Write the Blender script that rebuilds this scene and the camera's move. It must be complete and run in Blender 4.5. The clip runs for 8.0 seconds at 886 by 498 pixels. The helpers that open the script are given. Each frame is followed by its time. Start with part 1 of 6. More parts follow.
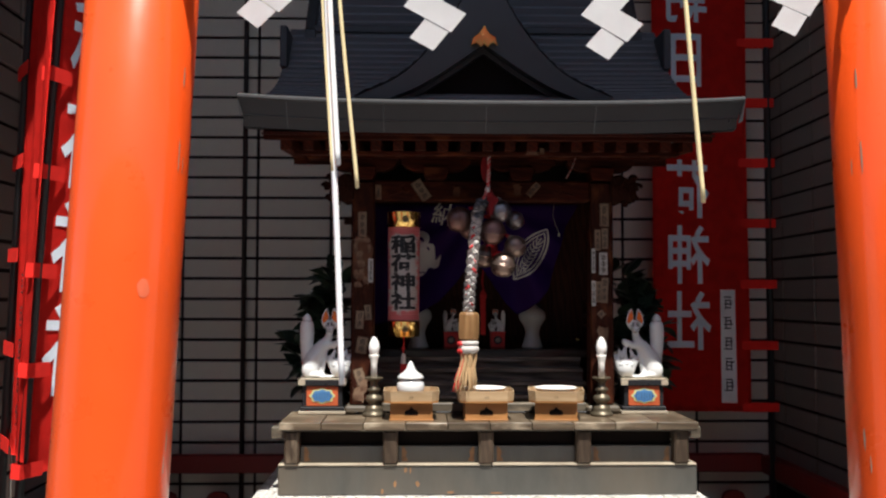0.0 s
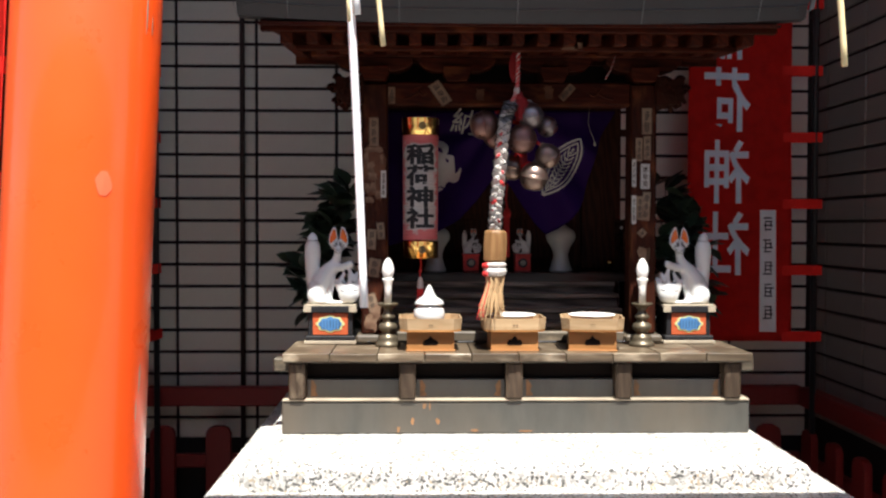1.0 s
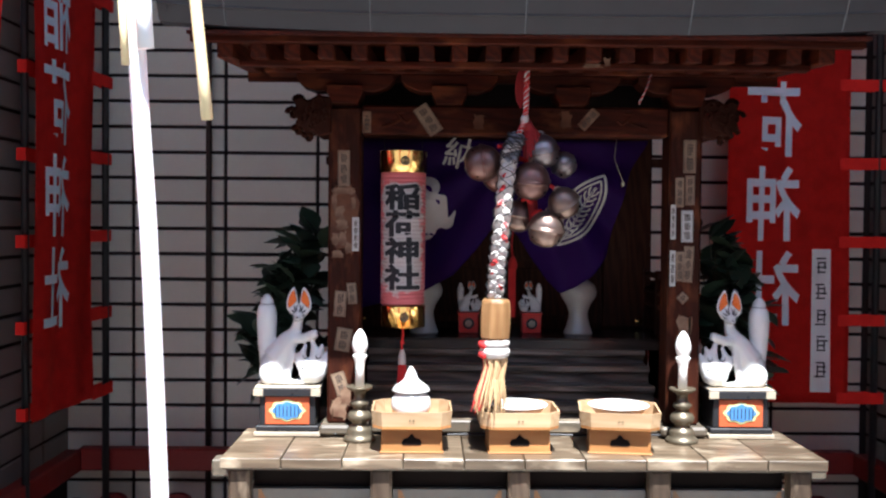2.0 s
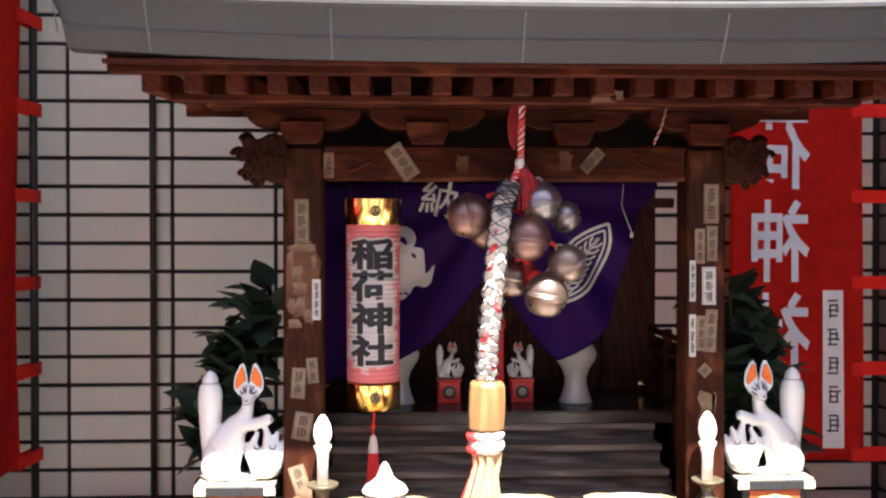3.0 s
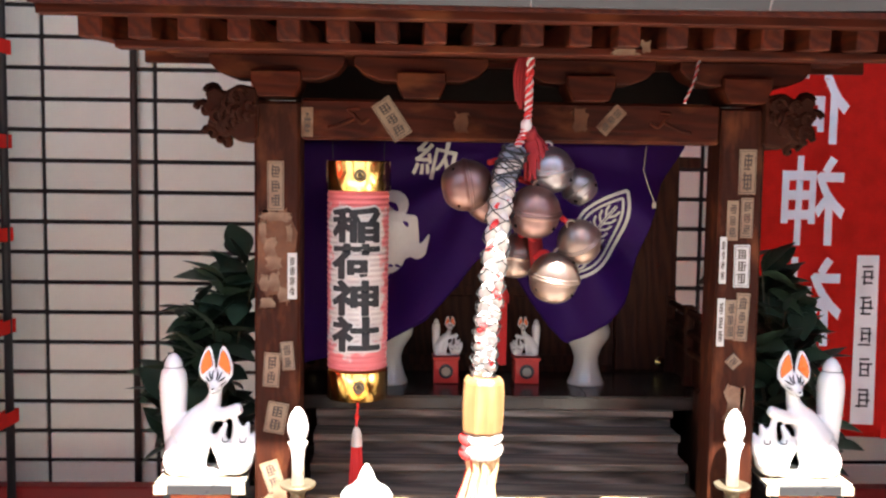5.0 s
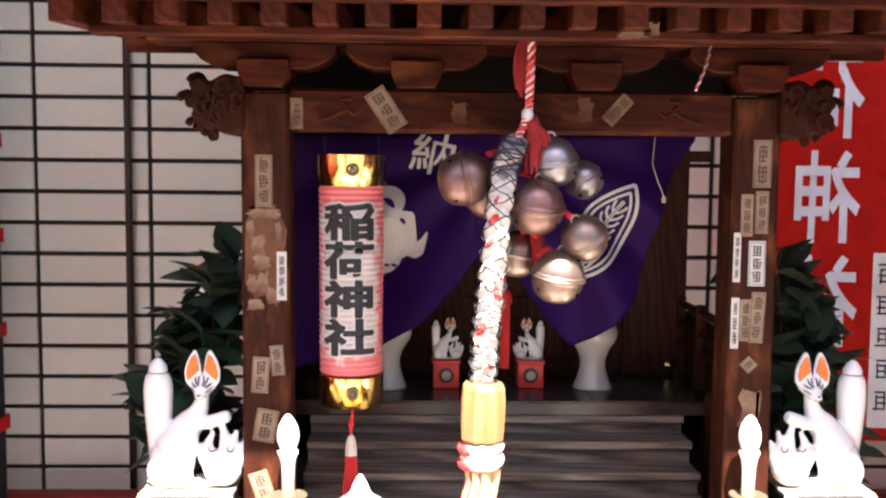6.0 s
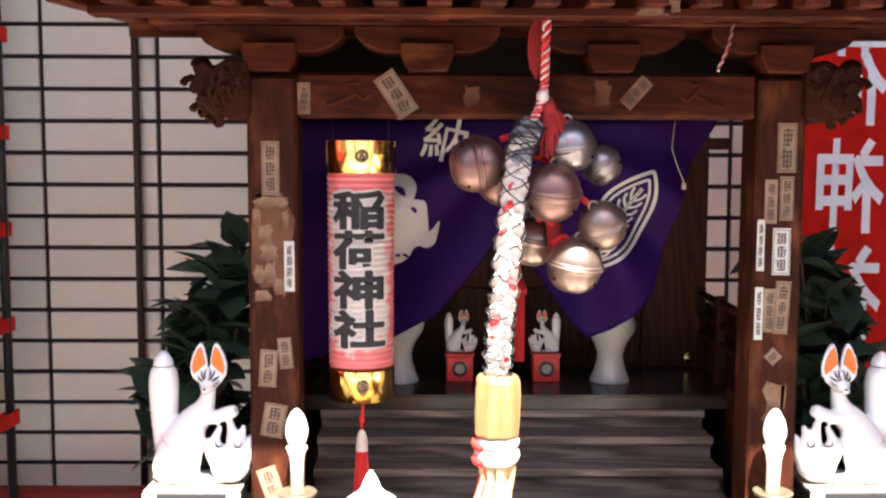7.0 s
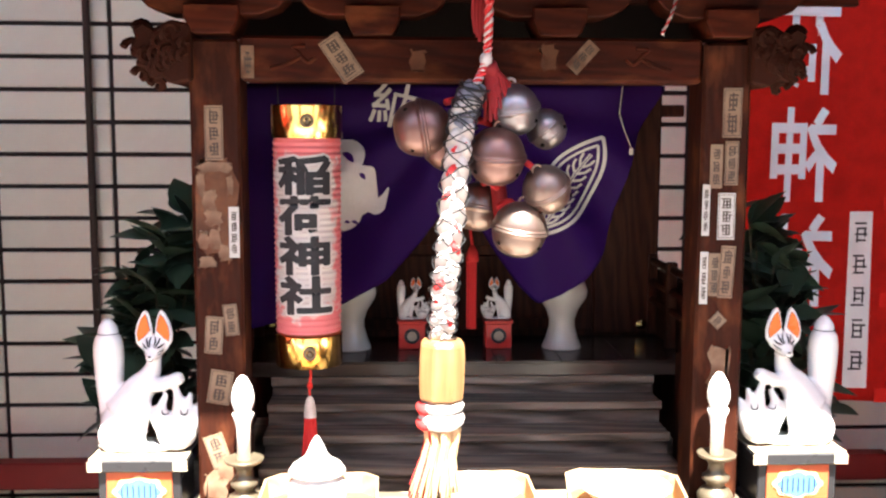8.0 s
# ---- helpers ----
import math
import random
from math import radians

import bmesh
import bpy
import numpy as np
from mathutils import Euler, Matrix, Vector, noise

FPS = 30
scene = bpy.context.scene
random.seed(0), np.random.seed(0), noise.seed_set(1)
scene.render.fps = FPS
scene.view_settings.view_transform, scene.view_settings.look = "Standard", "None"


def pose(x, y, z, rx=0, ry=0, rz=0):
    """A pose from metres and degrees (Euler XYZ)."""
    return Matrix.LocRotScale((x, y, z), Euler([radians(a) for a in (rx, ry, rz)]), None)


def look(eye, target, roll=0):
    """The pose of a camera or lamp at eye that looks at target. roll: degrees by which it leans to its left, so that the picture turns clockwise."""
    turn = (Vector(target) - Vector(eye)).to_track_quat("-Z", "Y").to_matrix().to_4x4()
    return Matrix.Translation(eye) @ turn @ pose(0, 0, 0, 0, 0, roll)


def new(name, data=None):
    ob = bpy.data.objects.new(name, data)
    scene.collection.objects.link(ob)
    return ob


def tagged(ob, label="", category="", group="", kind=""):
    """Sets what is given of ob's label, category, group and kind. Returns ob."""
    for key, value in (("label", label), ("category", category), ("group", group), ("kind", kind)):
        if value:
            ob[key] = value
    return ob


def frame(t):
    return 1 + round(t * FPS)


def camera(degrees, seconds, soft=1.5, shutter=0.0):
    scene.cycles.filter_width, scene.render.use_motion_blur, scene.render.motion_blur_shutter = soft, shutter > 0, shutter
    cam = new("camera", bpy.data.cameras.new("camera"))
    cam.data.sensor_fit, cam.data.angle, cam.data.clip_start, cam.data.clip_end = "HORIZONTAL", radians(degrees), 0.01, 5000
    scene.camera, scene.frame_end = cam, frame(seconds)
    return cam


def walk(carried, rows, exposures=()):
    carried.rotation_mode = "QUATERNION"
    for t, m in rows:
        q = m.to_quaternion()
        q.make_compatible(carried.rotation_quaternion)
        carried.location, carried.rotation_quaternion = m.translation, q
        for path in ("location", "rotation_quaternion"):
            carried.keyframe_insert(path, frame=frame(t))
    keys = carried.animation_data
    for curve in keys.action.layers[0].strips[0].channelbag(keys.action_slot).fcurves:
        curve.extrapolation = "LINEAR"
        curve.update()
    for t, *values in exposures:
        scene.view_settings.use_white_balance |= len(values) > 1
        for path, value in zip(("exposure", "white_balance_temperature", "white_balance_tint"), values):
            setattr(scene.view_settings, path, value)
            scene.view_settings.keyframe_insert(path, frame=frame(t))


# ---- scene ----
cam = camera(50.0, 8.0, soft=2.3)
PATH = [
    (0, (-0.223, -2.971, 1.413), (-0.172, -0.974, 1.513), 0.1),
    (0.5, (-0.271, -2.826, 1.379), (-0.198, -0.828, 1.398), 0.0),
    (1, (-0.273, -2.619, 1.373), (-0.226, -0.62, 1.326), 0.1),
    (1.5, (-0.206, -2.262, 1.427), (-0.185, -0.262, 1.39), -0.1),
    (1.7, (-0.198, -2.154, 1.477), (-0.192, -0.154, 1.424), 0.4),
    (2.8, (-0.227, -1.73, 1.586), (-0.134, 0.268, 1.556), 0.2),
    (3, (-0.224, -1.657, 1.623), (-0.129, 0.34, 1.598), 0.0),
    (3.5, (-0.22, -1.556, 1.688), (-0.114, 0.44, 1.626), -0.6),
    (4, (-0.193, -1.498, 1.692), (-0.093, 0.496, 1.584), -0.2),
    (4.5, (-0.182, -1.449, 1.69), (-0.131, 0.545, 1.54), 0.5),
    (5, (-0.181, -1.418, 1.683), (-0.112, 0.574, 1.521), 0.8),
    (6.5, (-0.157, -1.296, 1.663), (-0.119, 0.698, 1.505), 0.3),
    (7, (-0.159, -1.283, 1.655), (-0.134, 0.71, 1.487), 0.2),
    (7.5, (-0.146, -1.285, 1.649), (-0.107, 0.706, 1.462), 0.2),
    (8, (-0.121, -1.28, 1.641), (-0.034, 0.705, 1.419), 0.2),
]
EXPOSURES = [(0, 0.72, 6350, 10), (0.5, 1.1, 6400, 10), (1.0, 1.26, 6350, 10), (1.7, 1.68, 5650, 10), (3.0, 2.92, 6500, 10), (4.5, 3.47, 6650, 10), (8.0, 3.47, 6650, 10)]
walk(cam, [(t, look(eye, target, roll)) for t, eye, target, roll in PATH], EXPOSURES)

# ---- light ----
SUN_EL, SUN_AZ = 64.0, 8.0     # degrees; azimuth from straight in front of the shrine towards its right
world = bpy.data.worlds.new("sky")
scene.world = world
world.use_nodes = True
wn = world.node_tree.nodes
sky = wn.new("ShaderNodeTexSky")
sky.sky_type, sky.sun_disc = "NISHITA", False
sky.sun_elevation, sky.sun_rotation = radians(SUN_EL), radians(180 - SUN_AZ)
wn["Background"].inputs["Strength"].default_value = 0.08
world.node_tree.links.new(sky.outputs[0], wn["Background"].inputs["Color"])
sun = new("sun", bpy.data.lights.new("sun", "SUN"))
sun.data.energy, sun.data.angle, sun.data.color = 5.0, radians(0.6), (1.0, 0.95, 0.87)
sd = Vector((math.sin(radians(SUN_AZ)) * math.cos(radians(SUN_EL)), -math.cos(radians(SUN_AZ)) * math.cos(radians(SUN_EL)), math.sin(radians(SUN_EL))))
sun.matrix_world = look(sd * 20, (0, 0, 0))


# ---- materials ----
def mat(name, color, rough=0.6, metal=0.0, var=0.25, scale=30.0, grain=0.0, bump=0.15, stretch=(1, 1, 1), coat=0.0, dirt=None, dirt_amount=0.45, piece=0.0, gloss=0.4):
    """A surface with fine grain and larger stains, both in object space."""
    m = bpy.data.materials.new(name)
    m.use_nodes = True
    nt, n = m.node_tree, m.node_tree.nodes
    b = n["Principled BSDF"]
    b.inputs["Metallic"].default_value = metal
    b.inputs["Coat Weight"].default_value = coat
    b.inputs["Specular IOR Level"].default_value = gloss
    b.inputs["Coat Roughness"].default_value = 0.08
    co = n.new("ShaderNodeTexCoord")
    mp = n.new("ShaderNodeMapping")
    mp.inputs["Scale"].default_value = stretch
    nt.links.new(co.outputs["Object"], mp.inputs["Vector"])
    fine = n.new("ShaderNodeTexNoise")
    fine.inputs["Scale"].default_value, fine.inputs["Detail"].default_value, fine.inputs["Roughness"].default_value = scale, 6, 0.65
    nt.links.new(mp.outputs[0], fine.inputs["Vector"])
    big = n.new("ShaderNodeTexNoise")
    big.inputs["Scale"].default_value, big.inputs["Detail"].default_value = scale * 0.14, 4
    nt.links.new(mp.outputs[0], big.inputs["Vector"])
    c1 = n.new("ShaderNodeMixRGB")
    lo = tuple(c * (1 - var) for c in color)
    hi = tuple(min(1, c * (1 + var)) for c in color)
    c1.inputs[1].default_value, c1.inputs[2].default_value = (*lo, 1), (*hi, 1)
    nt.links.new(fine.outputs["Fac"], c1.inputs[0])
    ramp = n.new("ShaderNodeValToRGB")
    ramp.color_ramp.elements[0].position, ramp.color_ramp.elements[1].position = 0.42, 0.68
    nt.links.new(big.outputs["Fac"], ramp.inputs[0])
    amt = n.new("ShaderNodeMath")
    amt.operation = "MULTIPLY"
    amt.inputs[1].default_value = dirt_amount
    nt.links.new(ramp.outputs[0], amt.inputs[0])
    c2 = n.new("ShaderNodeMixRGB")
    d = dirt if dirt else tuple(c * 0.7 for c in color)
    c2.inputs[2].default_value = (*d, 1)
    nt.links.new(amt.outputs[0], c2.inputs[0])
    nt.links.new(c1.outputs[0], c2.inputs[1])
    last = c2.outputs[0]
    if piece:
        oi = n.new("ShaderNodeObjectInfo")
        hs = n.new("ShaderNodeHueSaturation")
        mr = n.new("ShaderNodeMapRange")
        mr.inputs["To Min"].default_value, mr.inputs["To Max"].default_value = 1 - piece, 1 + piece
        nt.links.new(oi.outputs["Random"], mr.inputs["Value"])
        nt.links.new(mr.outputs[0], hs.inputs["Value"])
        nt.links.new(last, hs.inputs["Color"])
        last = hs.outputs[0]
    nt.links.new(last, b.inputs["Base Color"])
    rr = n.new("ShaderNodeMapRange")
    rr.inputs["To Min"].default_value, rr.inputs["To Max"].default_value = max(0.02, rough - 0.12), min(1, rough + 0.12)
    nt.links.new(fine.outputs["Fac"], rr.inputs["Value"])
    nt.links.new(rr.outputs[0], b.inputs["Roughness"])
    if bump:
        bp = n.new("ShaderNodeBump")
        bp.inputs["Strength"].default_value, bp.inputs["Distance"].default_value = bump, 0.004
        nt.links.new(fine.outputs["Fac"], bp.inputs["Height"])
        nt.links.new(bp.outputs[0], b.inputs["Normal"])
    return m


def wood(name, light, dark, axis="X", rings=28.0, rough=0.62, piece=0.12, bump=0.2, figure=4.0, bands=0.5, gloss=0.16, wear=None):
    """Timber whose grain runs along one object axis."""
    m = bpy.data.materials.new(name)
    m.use_nodes = True
    nt, n = m.node_tree, m.node_tree.nodes
    b = n["Principled BSDF"]
    co = n.new("ShaderNodeTexCoord")
    oi = n.new("ShaderNodeObjectInfo")
    add = n.new("ShaderNodeVectorMath")
    add.operation = "MULTIPLY_ADD"
    add.inputs[1].default_value = (1, 1, 1)
    nt.links.new(co.outputs["Object"], add.inputs[0])
    nt.links.new(oi.outputs["Random"], add.inputs[2])
    mp = n.new("ShaderNodeMapping")
    mp.inputs["Scale"].default_value = tuple(0.12 if a == axis else 1.0 for a in "XYZ")
    nt.links.new(add.outputs[0], mp.inputs["Vector"])
    warp = n.new("ShaderNodeTexNoise")
    warp.inputs["Scale"].default_value, warp.inputs["Detail"].default_value = figure * 3, 3
    nt.links.new(mp.outputs[0], warp.inputs["Vector"])
    wv = n.new("ShaderNodeTexWave")
    wv.bands_direction = "DIAGONAL"
    wv.inputs["Scale"].default_value, wv.inputs["Distortion"].default_value = rings, 9.0
    wv.inputs["Detail"].default_value, wv.inputs["Detail Scale"].default_value = 3, 1.2
    nt.links.new(mp.outputs[0], wv.inputs["Vector"])
    fine = n.new("ShaderNodeTexNoise")
    fine.inputs["Scale"].default_value, fine.inputs["Detail"].default_value = 160, 5
    nt.links.new(mp.outputs[0], fine.inputs["Vector"])
    mx = n.new("ShaderNodeMath")
    mx.operation = "MULTIPLY_ADD"
    mx.inputs[1].default_value = 0.45
    nt.links.new(fine.outputs["Fac"], mx.inputs[0])
    half = n.new("ShaderNodeMath")
    half.operation = "MULTIPLY"
    half.inputs[1].default_value = bands
    nt.links.new(wv.outputs["Fac"], half.inputs[0])
    nt.links.new(half.outputs[0], mx.inputs[2])
    col = n.new("ShaderNodeMixRGB")
    col.inputs[1].default_value, col.inputs[2].default_value = (*dark, 1), (*light, 1)
    nt.links.new(mx.outputs[0], col.inputs[0])
    st = n.new("ShaderNodeMixRGB")
    st.blend_type = "MULTIPLY"
    st.inputs[0].default_value = 0.5
    sr = n.new("ShaderNodeValToRGB")
    sr.color_ramp.elements[0].color, sr.color_ramp.elements[0].position = (0.45, 0.43, 0.42, 1), 0.35
    sr.color_ramp.elements[1].position = 0.6
    nt.links.new(warp.outputs["Fac"], sr.inputs[0])
    nt.links.new(col.outputs[0], st.inputs[1])
    nt.links.new(sr.outputs[0], st.inputs[2])
    hs = n.new("ShaderNodeHueSaturation")
    mr = n.new("ShaderNodeMapRange")
    mr.inputs["To Min"].default_value, mr.inputs["To Max"].default_value = 1 - piece, 1 + piece
    nt.links.new(oi.outputs["Random"], mr.inputs["Value"])
    nt.links.new(mr.outputs[0], hs.inputs["Value"])
    nt.links.new(st.outputs[0], hs.inputs["Color"])
    if wear:
        worn = n.new("ShaderNodeTexNoise")
        worn.inputs["Scale"].default_value, worn.inputs["Detail"].default_value = 26, 6
        wide = n.new("ShaderNodeMapping")
        wide.inputs["Scale"].default_value = tuple(0.4 if a == axis else 1.0 for a in "XYZ")
        nt.links.new(add.outputs[0], wide.inputs["Vector"])
        nt.links.new(wide.outputs[0], worn.inputs["Vector"])
        wr = n.new("ShaderNodeValToRGB")
        wr.color_ramp.elements[0].position, wr.color_ramp.elements[1].position = 0.54, 0.70
        wr.color_ramp.elements[1].color = (0.85, 0.85, 0.85, 1)
        nt.links.new(worn.outputs["Fac"], wr.inputs[0])
        wm = n.new("ShaderNodeMixRGB")
        wm.inputs[2].default_value = (*wear, 1)
        nt.links.new(wr.outputs[0], wm.inputs[0])
        nt.links.new(st.outputs[0], wm.inputs[1])
        nt.links.new(wm.outputs[0], hs.inputs["Color"])
    nt.links.new(hs.outputs[0], b.inputs["Base Color"])
    b.inputs["Roughness"].default_value = rough
    b.inputs["Specular IOR Level"].default_value = gloss
    bp = n.new("ShaderNodeBump")
    bp.inputs["Strength"].default_value, bp.inputs["Distance"].default_value = bump, 0.003
    nt.links.new(mx.outputs[0], bp.inputs["Height"])
    nt.links.new(bp.outputs[0], b.inputs["Normal"])
    return m


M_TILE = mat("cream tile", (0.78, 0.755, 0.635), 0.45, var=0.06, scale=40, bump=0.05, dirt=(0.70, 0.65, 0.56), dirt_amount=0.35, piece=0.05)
# side tiles are grey-brown; the tone also carries the shade along these walls
M_TILE_SIDE = mat("beige tile darkened for shade", (0.25, 0.222, 0.195), 0.45, var=0.06, scale=40, bump=0.05, dirt=(0.22, 0.195, 0.17), dirt_amount=0.35, piece=0.05)
M_JOINT = mat("dark joint", (0.03, 0.022, 0.02), 0.9, var=0.3, scale=60)
M_PAVE = mat("dark paving", (0.175, 0.165, 0.155), 0.8, var=0.3, scale=25, bump=0.3)
M_VERMIL = mat("vermilion paint", (0.86, 0.085, 0.008), 0.3, var=0.06, scale=12, bump=0.04, coat=0.5, dirt=(0.80, 0.11, 0.018), dirt_amount=0.5)
M_REDRAIL = mat("dull red paint", (0.22, 0.014, 0.012), 0.5, var=0.15, scale=20, bump=0.1)
M_CLOTH = mat("red banner cloth", (0.84, 0.032, 0.024), 0.85, gloss=0.1, var=0.1, scale=120, bump=0.12)
M_WHITE_PRINT = mat("pale print", (0.76, 0.82, 0.90), 0.8, var=0.06, scale=60, bump=0.05)
M_PIPE = mat("dark brown pipe paint", (0.034, 0.018, 0.015), 0.45, var=0.3, scale=30)
M_STAIN = mat("worn patch where paper was pasted", (0.125, 0.050, 0.022), 0.85, var=0.45, scale=120, bump=0.25, dirt=(0.06, 0.02, 0.009), dirt_amount=0.9)
M_POLE = mat("black pole", (0.02, 0.02, 0.022), 0.4, var=0.2, scale=30)
M_COPPER = mat("dark roof sheet", (0.032, 0.032, 0.034), 0.5, metal=0.0, var=0.25, scale=25, bump=0.08, dirt=(0.05, 0.05, 0.052), dirt_amount=0.5)
# roof rows take a lighter tone than the fascia and trims
M_ROOFROW = mat("lighter grey roof sheet", (0.085, 0.086, 0.092), 0.42, var=0.3, scale=25, bump=0.08, dirt=(0.10, 0.10, 0.105), dirt_amount=0.5)
M_JOINTLINE = mat("pale sheet joint", (0.11, 0.115, 0.115), 0.5, var=0.2, scale=60)
M_GOLD = mat("polished gold", (0.92, 0.60, 0.20), 0.15, metal=1.0, var=0.04, scale=12, bump=0.0)
M_BROWN_X = wood("red brown timber across", (0.082, 0.0138, 0.0040), (0.018, 0.0031, 0.0012), "X", wear=(0.118, 0.032, 0.0100), gloss=0.12, bands=0.38)
M_BROWN_Y = wood("red brown timber deep", (0.098, 0.0165, 0.0038), (0.022, 0.0036, 0.0012), "Y")
M_BROWN_Z = wood("red brown timber upright", (0.062, 0.0138, 0.0048), (0.017, 0.0040, 0.0019), "Z", wear=(0.100, 0.029, 0.0105), gloss=0.12, bands=0.22)
M_CARVE = mat("dark carved timber", (0.028, 0.0072, 0.0034), 0.7, gloss=0.1, var=0.4, scale=45, bump=0.5)
M_STEP = wood("dark striped step timber", (0.25, 0.195, 0.155), (0.026, 0.019, 0.015), "X", rings=17, rough=0.36, gloss=0.35, bands=0.7, figure=5)
# darker copy of the step timber: risers get their shade in the colour
M_RISER = wood("shaded step timber for risers", (0.21, 0.16, 0.125), (0.022, 0.016, 0.013), "X", rings=20, rough=0.45, gloss=0.25, bands=0.75, figure=5)
# pale tone for the bright tread edge, light and wear together
M_NOSING = wood("lit and worn step edge", (0.36, 0.27, 0.20), (0.14, 0.10, 0.072), "X", rings=30, rough=0.5, gloss=0.25, bands=0.3)
M_FLOOR = wood("polished dark floor timber", (0.070, 0.050, 0.042), (0.018, 0.012, 0.010), "X", rings=12, rough=0.22, gloss=0.45, bands=0.4)
M_DOOR = wood("dark door timber", (0.070, 0.021, 0.0092), (0.016, 0.005, 0.0025), "Z")
M_WEATHER_Y = wood("weathered deck timber", (0.21, 0.16, 0.105), (0.055, 0.036, 0.022), "X", rough=0.33, piece=0.25, bands=0.35, rings=22, gloss=0.5, wear=(0.34, 0.28, 0.20))
M_WEATHER_X = wood("weathered grey timber", (0.15, 0.125, 0.09), (0.06, 0.047, 0.035), "X", rough=0.45, rings=14, gloss=0.35, wear=(0.25, 0.20, 0.14))
M_WEATHER_Z = wood("weathered upright timber", (0.115, 0.082, 0.056), (0.04, 0.027, 0.019), "Z", rough=0.55, bands=0.3, wear=(0.17, 0.13, 0.09))
M_PALE_X = wood("pale cypress", (0.44, 0.215, 0.078), (0.30, 0.135, 0.045), "X", rough=0.5, rings=22, bump=0.08, bands=0.3)
# lit copy of the pale cypress: the rims' sunlight is in the colour
M_PALE_RIM = wood("lit cypress for rims", (0.60, 0.45, 0.28), (0.40, 0.26, 0.135), "X", rough=0.55, rings=22, bump=0.08, bands=0.3)
M_GRIP = wood("pale rope grip timber", (0.40, 0.235, 0.105), (0.20, 0.10, 0.040), "Z", rough=0.42, bump=0.08, rings=16, bands=0.42)
# near-black stand-in for the shade inside gaps, recesses and openings
M_SHADEBLACK = mat("near-black shade filler", (0.011, 0.008, 0.007), 0.9, scale=20, gloss=0.05)
M_PORCELAIN = mat("white glazed porcelain", (0.67, 0.68, 0.67), 0.2, var=0.03, scale=15, bump=0.02, coat=0.6, dirt=(0.70, 0.70, 0.66), dirt_amount=0.4)
M_GLAZE = mat("cream glazed ware", (0.46, 0.445, 0.39), 0.18, var=0.06, scale=40, bump=0.02, coat=0.6, dirt=(0.38, 0.36, 0.30), dirt_amount=0.4)
M_DULLWHITE = mat("unglazed white ware", (0.80, 0.78, 0.73), 0.55, var=0.04, scale=30, bump=0.04)
M_EAR = mat("orange ear glaze", (0.75, 0.16, 0.025), 0.3, var=0.1, scale=60, bump=0.02)
M_INK = mat("black ink", (0.012, 0.012, 0.014), 0.6, var=0.2, scale=80, bump=0.02)
M_FADED = mat("faded ink", (0.058, 0.042, 0.033), 0.8, var=0.3, scale=200, bump=0.0)
M_PANEL = mat("weathered grey panel", (0.10, 0.098, 0.09), 0.36, var=0.35, scale=30, stretch=(1, 1, 0.22), dirt=(0.135, 0.12, 0.098), dirt_amount=0.85, bump=0.1, gloss=0.5)
M_SILL = mat("weathered grey sill", (0.066, 0.064, 0.056), 0.36, var=0.4, scale=26, stretch=(1, 1, 0.3), dirt=(0.115, 0.092, 0.066), dirt_amount=0.65, bump=0.1, gloss=0.5)
M_RUST = mat("orange rust and bare wood", (0.30, 0.15, 0.065), 0.6, var=0.45, scale=140, bump=0.1, dirt=(0.12, 0.075, 0.045), dirt_amount=0.8)
M_LACQUER = mat("black lacquer", (0.02, 0.02, 0.022), 0.3, var=0.2, scale=30, bump=0.03)
M_ORANGE = mat("orange pedestal paint", (0.48, 0.10, 0.035), 0.45, var=0.12, scale=50)
M_BLUE = mat("blue pedestal paint", (0.07, 0.20, 0.42), 0.45, var=0.15, scale=60)
M_GREENGOLD = mat("pale green outline paint", (0.55, 0.55, 0.25), 0.45, var=0.1, scale=60)
# real wear on the pedestals; also the painted bright sill edge and pillar marks
M_WORNLIT = mat("worn and lit pale trim", (0.40, 0.34, 0.25), 0.6, var=0.2, scale=70, dirt=(0.2, 0.16, 0.12), dirt_amount=0.6)
M_BRONZE = mat("tarnished brass", (0.15, 0.125, 0.085), 0.42, metal=0.6, var=0.25, scale=35, bump=0.08)
M_BULB = mat("white bulb glass", (0.85, 0.83, 0.80), 0.15, var=0.02, scale=20, bump=0.0)
M_PURPLE = mat("purple silk", (0.0255, 0.0019, 0.077), 0.6, gloss=0.15, var=0.12, scale=150, bump=0.1, dirt=(0.025, 0.002, 0.076))
M_CREAM_PRINT = mat("cream crest print", (0.40, 0.37, 0.35), 0.7, var=0.08, scale=60, bump=0.05)
M_SLIP = mat("yellowed paper slip", (0.235, 0.165, 0.105), 0.85, var=0.25, scale=90, dirt=(0.13, 0.07, 0.045), dirt_amount=0.6)
M_SLIP_WHITE = mat("white paper slip", (0.48, 0.46, 0.42), 0.8, var=0.06, scale=90)
M_PASTE = mat("torn paper residue", (0.20, 0.125, 0.078), 0.9, var=0.5, scale=160, bump=0.3, dirt=(0.085, 0.034, 0.017), dirt_amount=1.0)
M_ROPEWHITE = mat("white rope cloth", (0.58, 0.54, 0.50), 0.85, var=0.12, scale=150, bump=0.25)
M_ROPERED = mat("red rope cloth", (0.60, 0.03, 0.03), 0.85, var=0.15, scale=150, bump=0.25)
M_ROPEGREY = mat("grey blue rope cloth", (0.20, 0.21, 0.25), 0.85, var=0.15, scale=150, bump=0.25)
M_STRAW = mat("pale straw", (0.80, 0.66, 0.36), 0.75, var=0.15, scale=120, bump=0.15)
M_HEMP = mat("mixed hemp fibre", (0.50, 0.33, 0.17), 0.8, var=0.3, scale=150, bump=0.2)
M_SMUDGE = mat("pale paint smudge", (0.84, 0.16, 0.065), 0.5, var=0.1, scale=60)
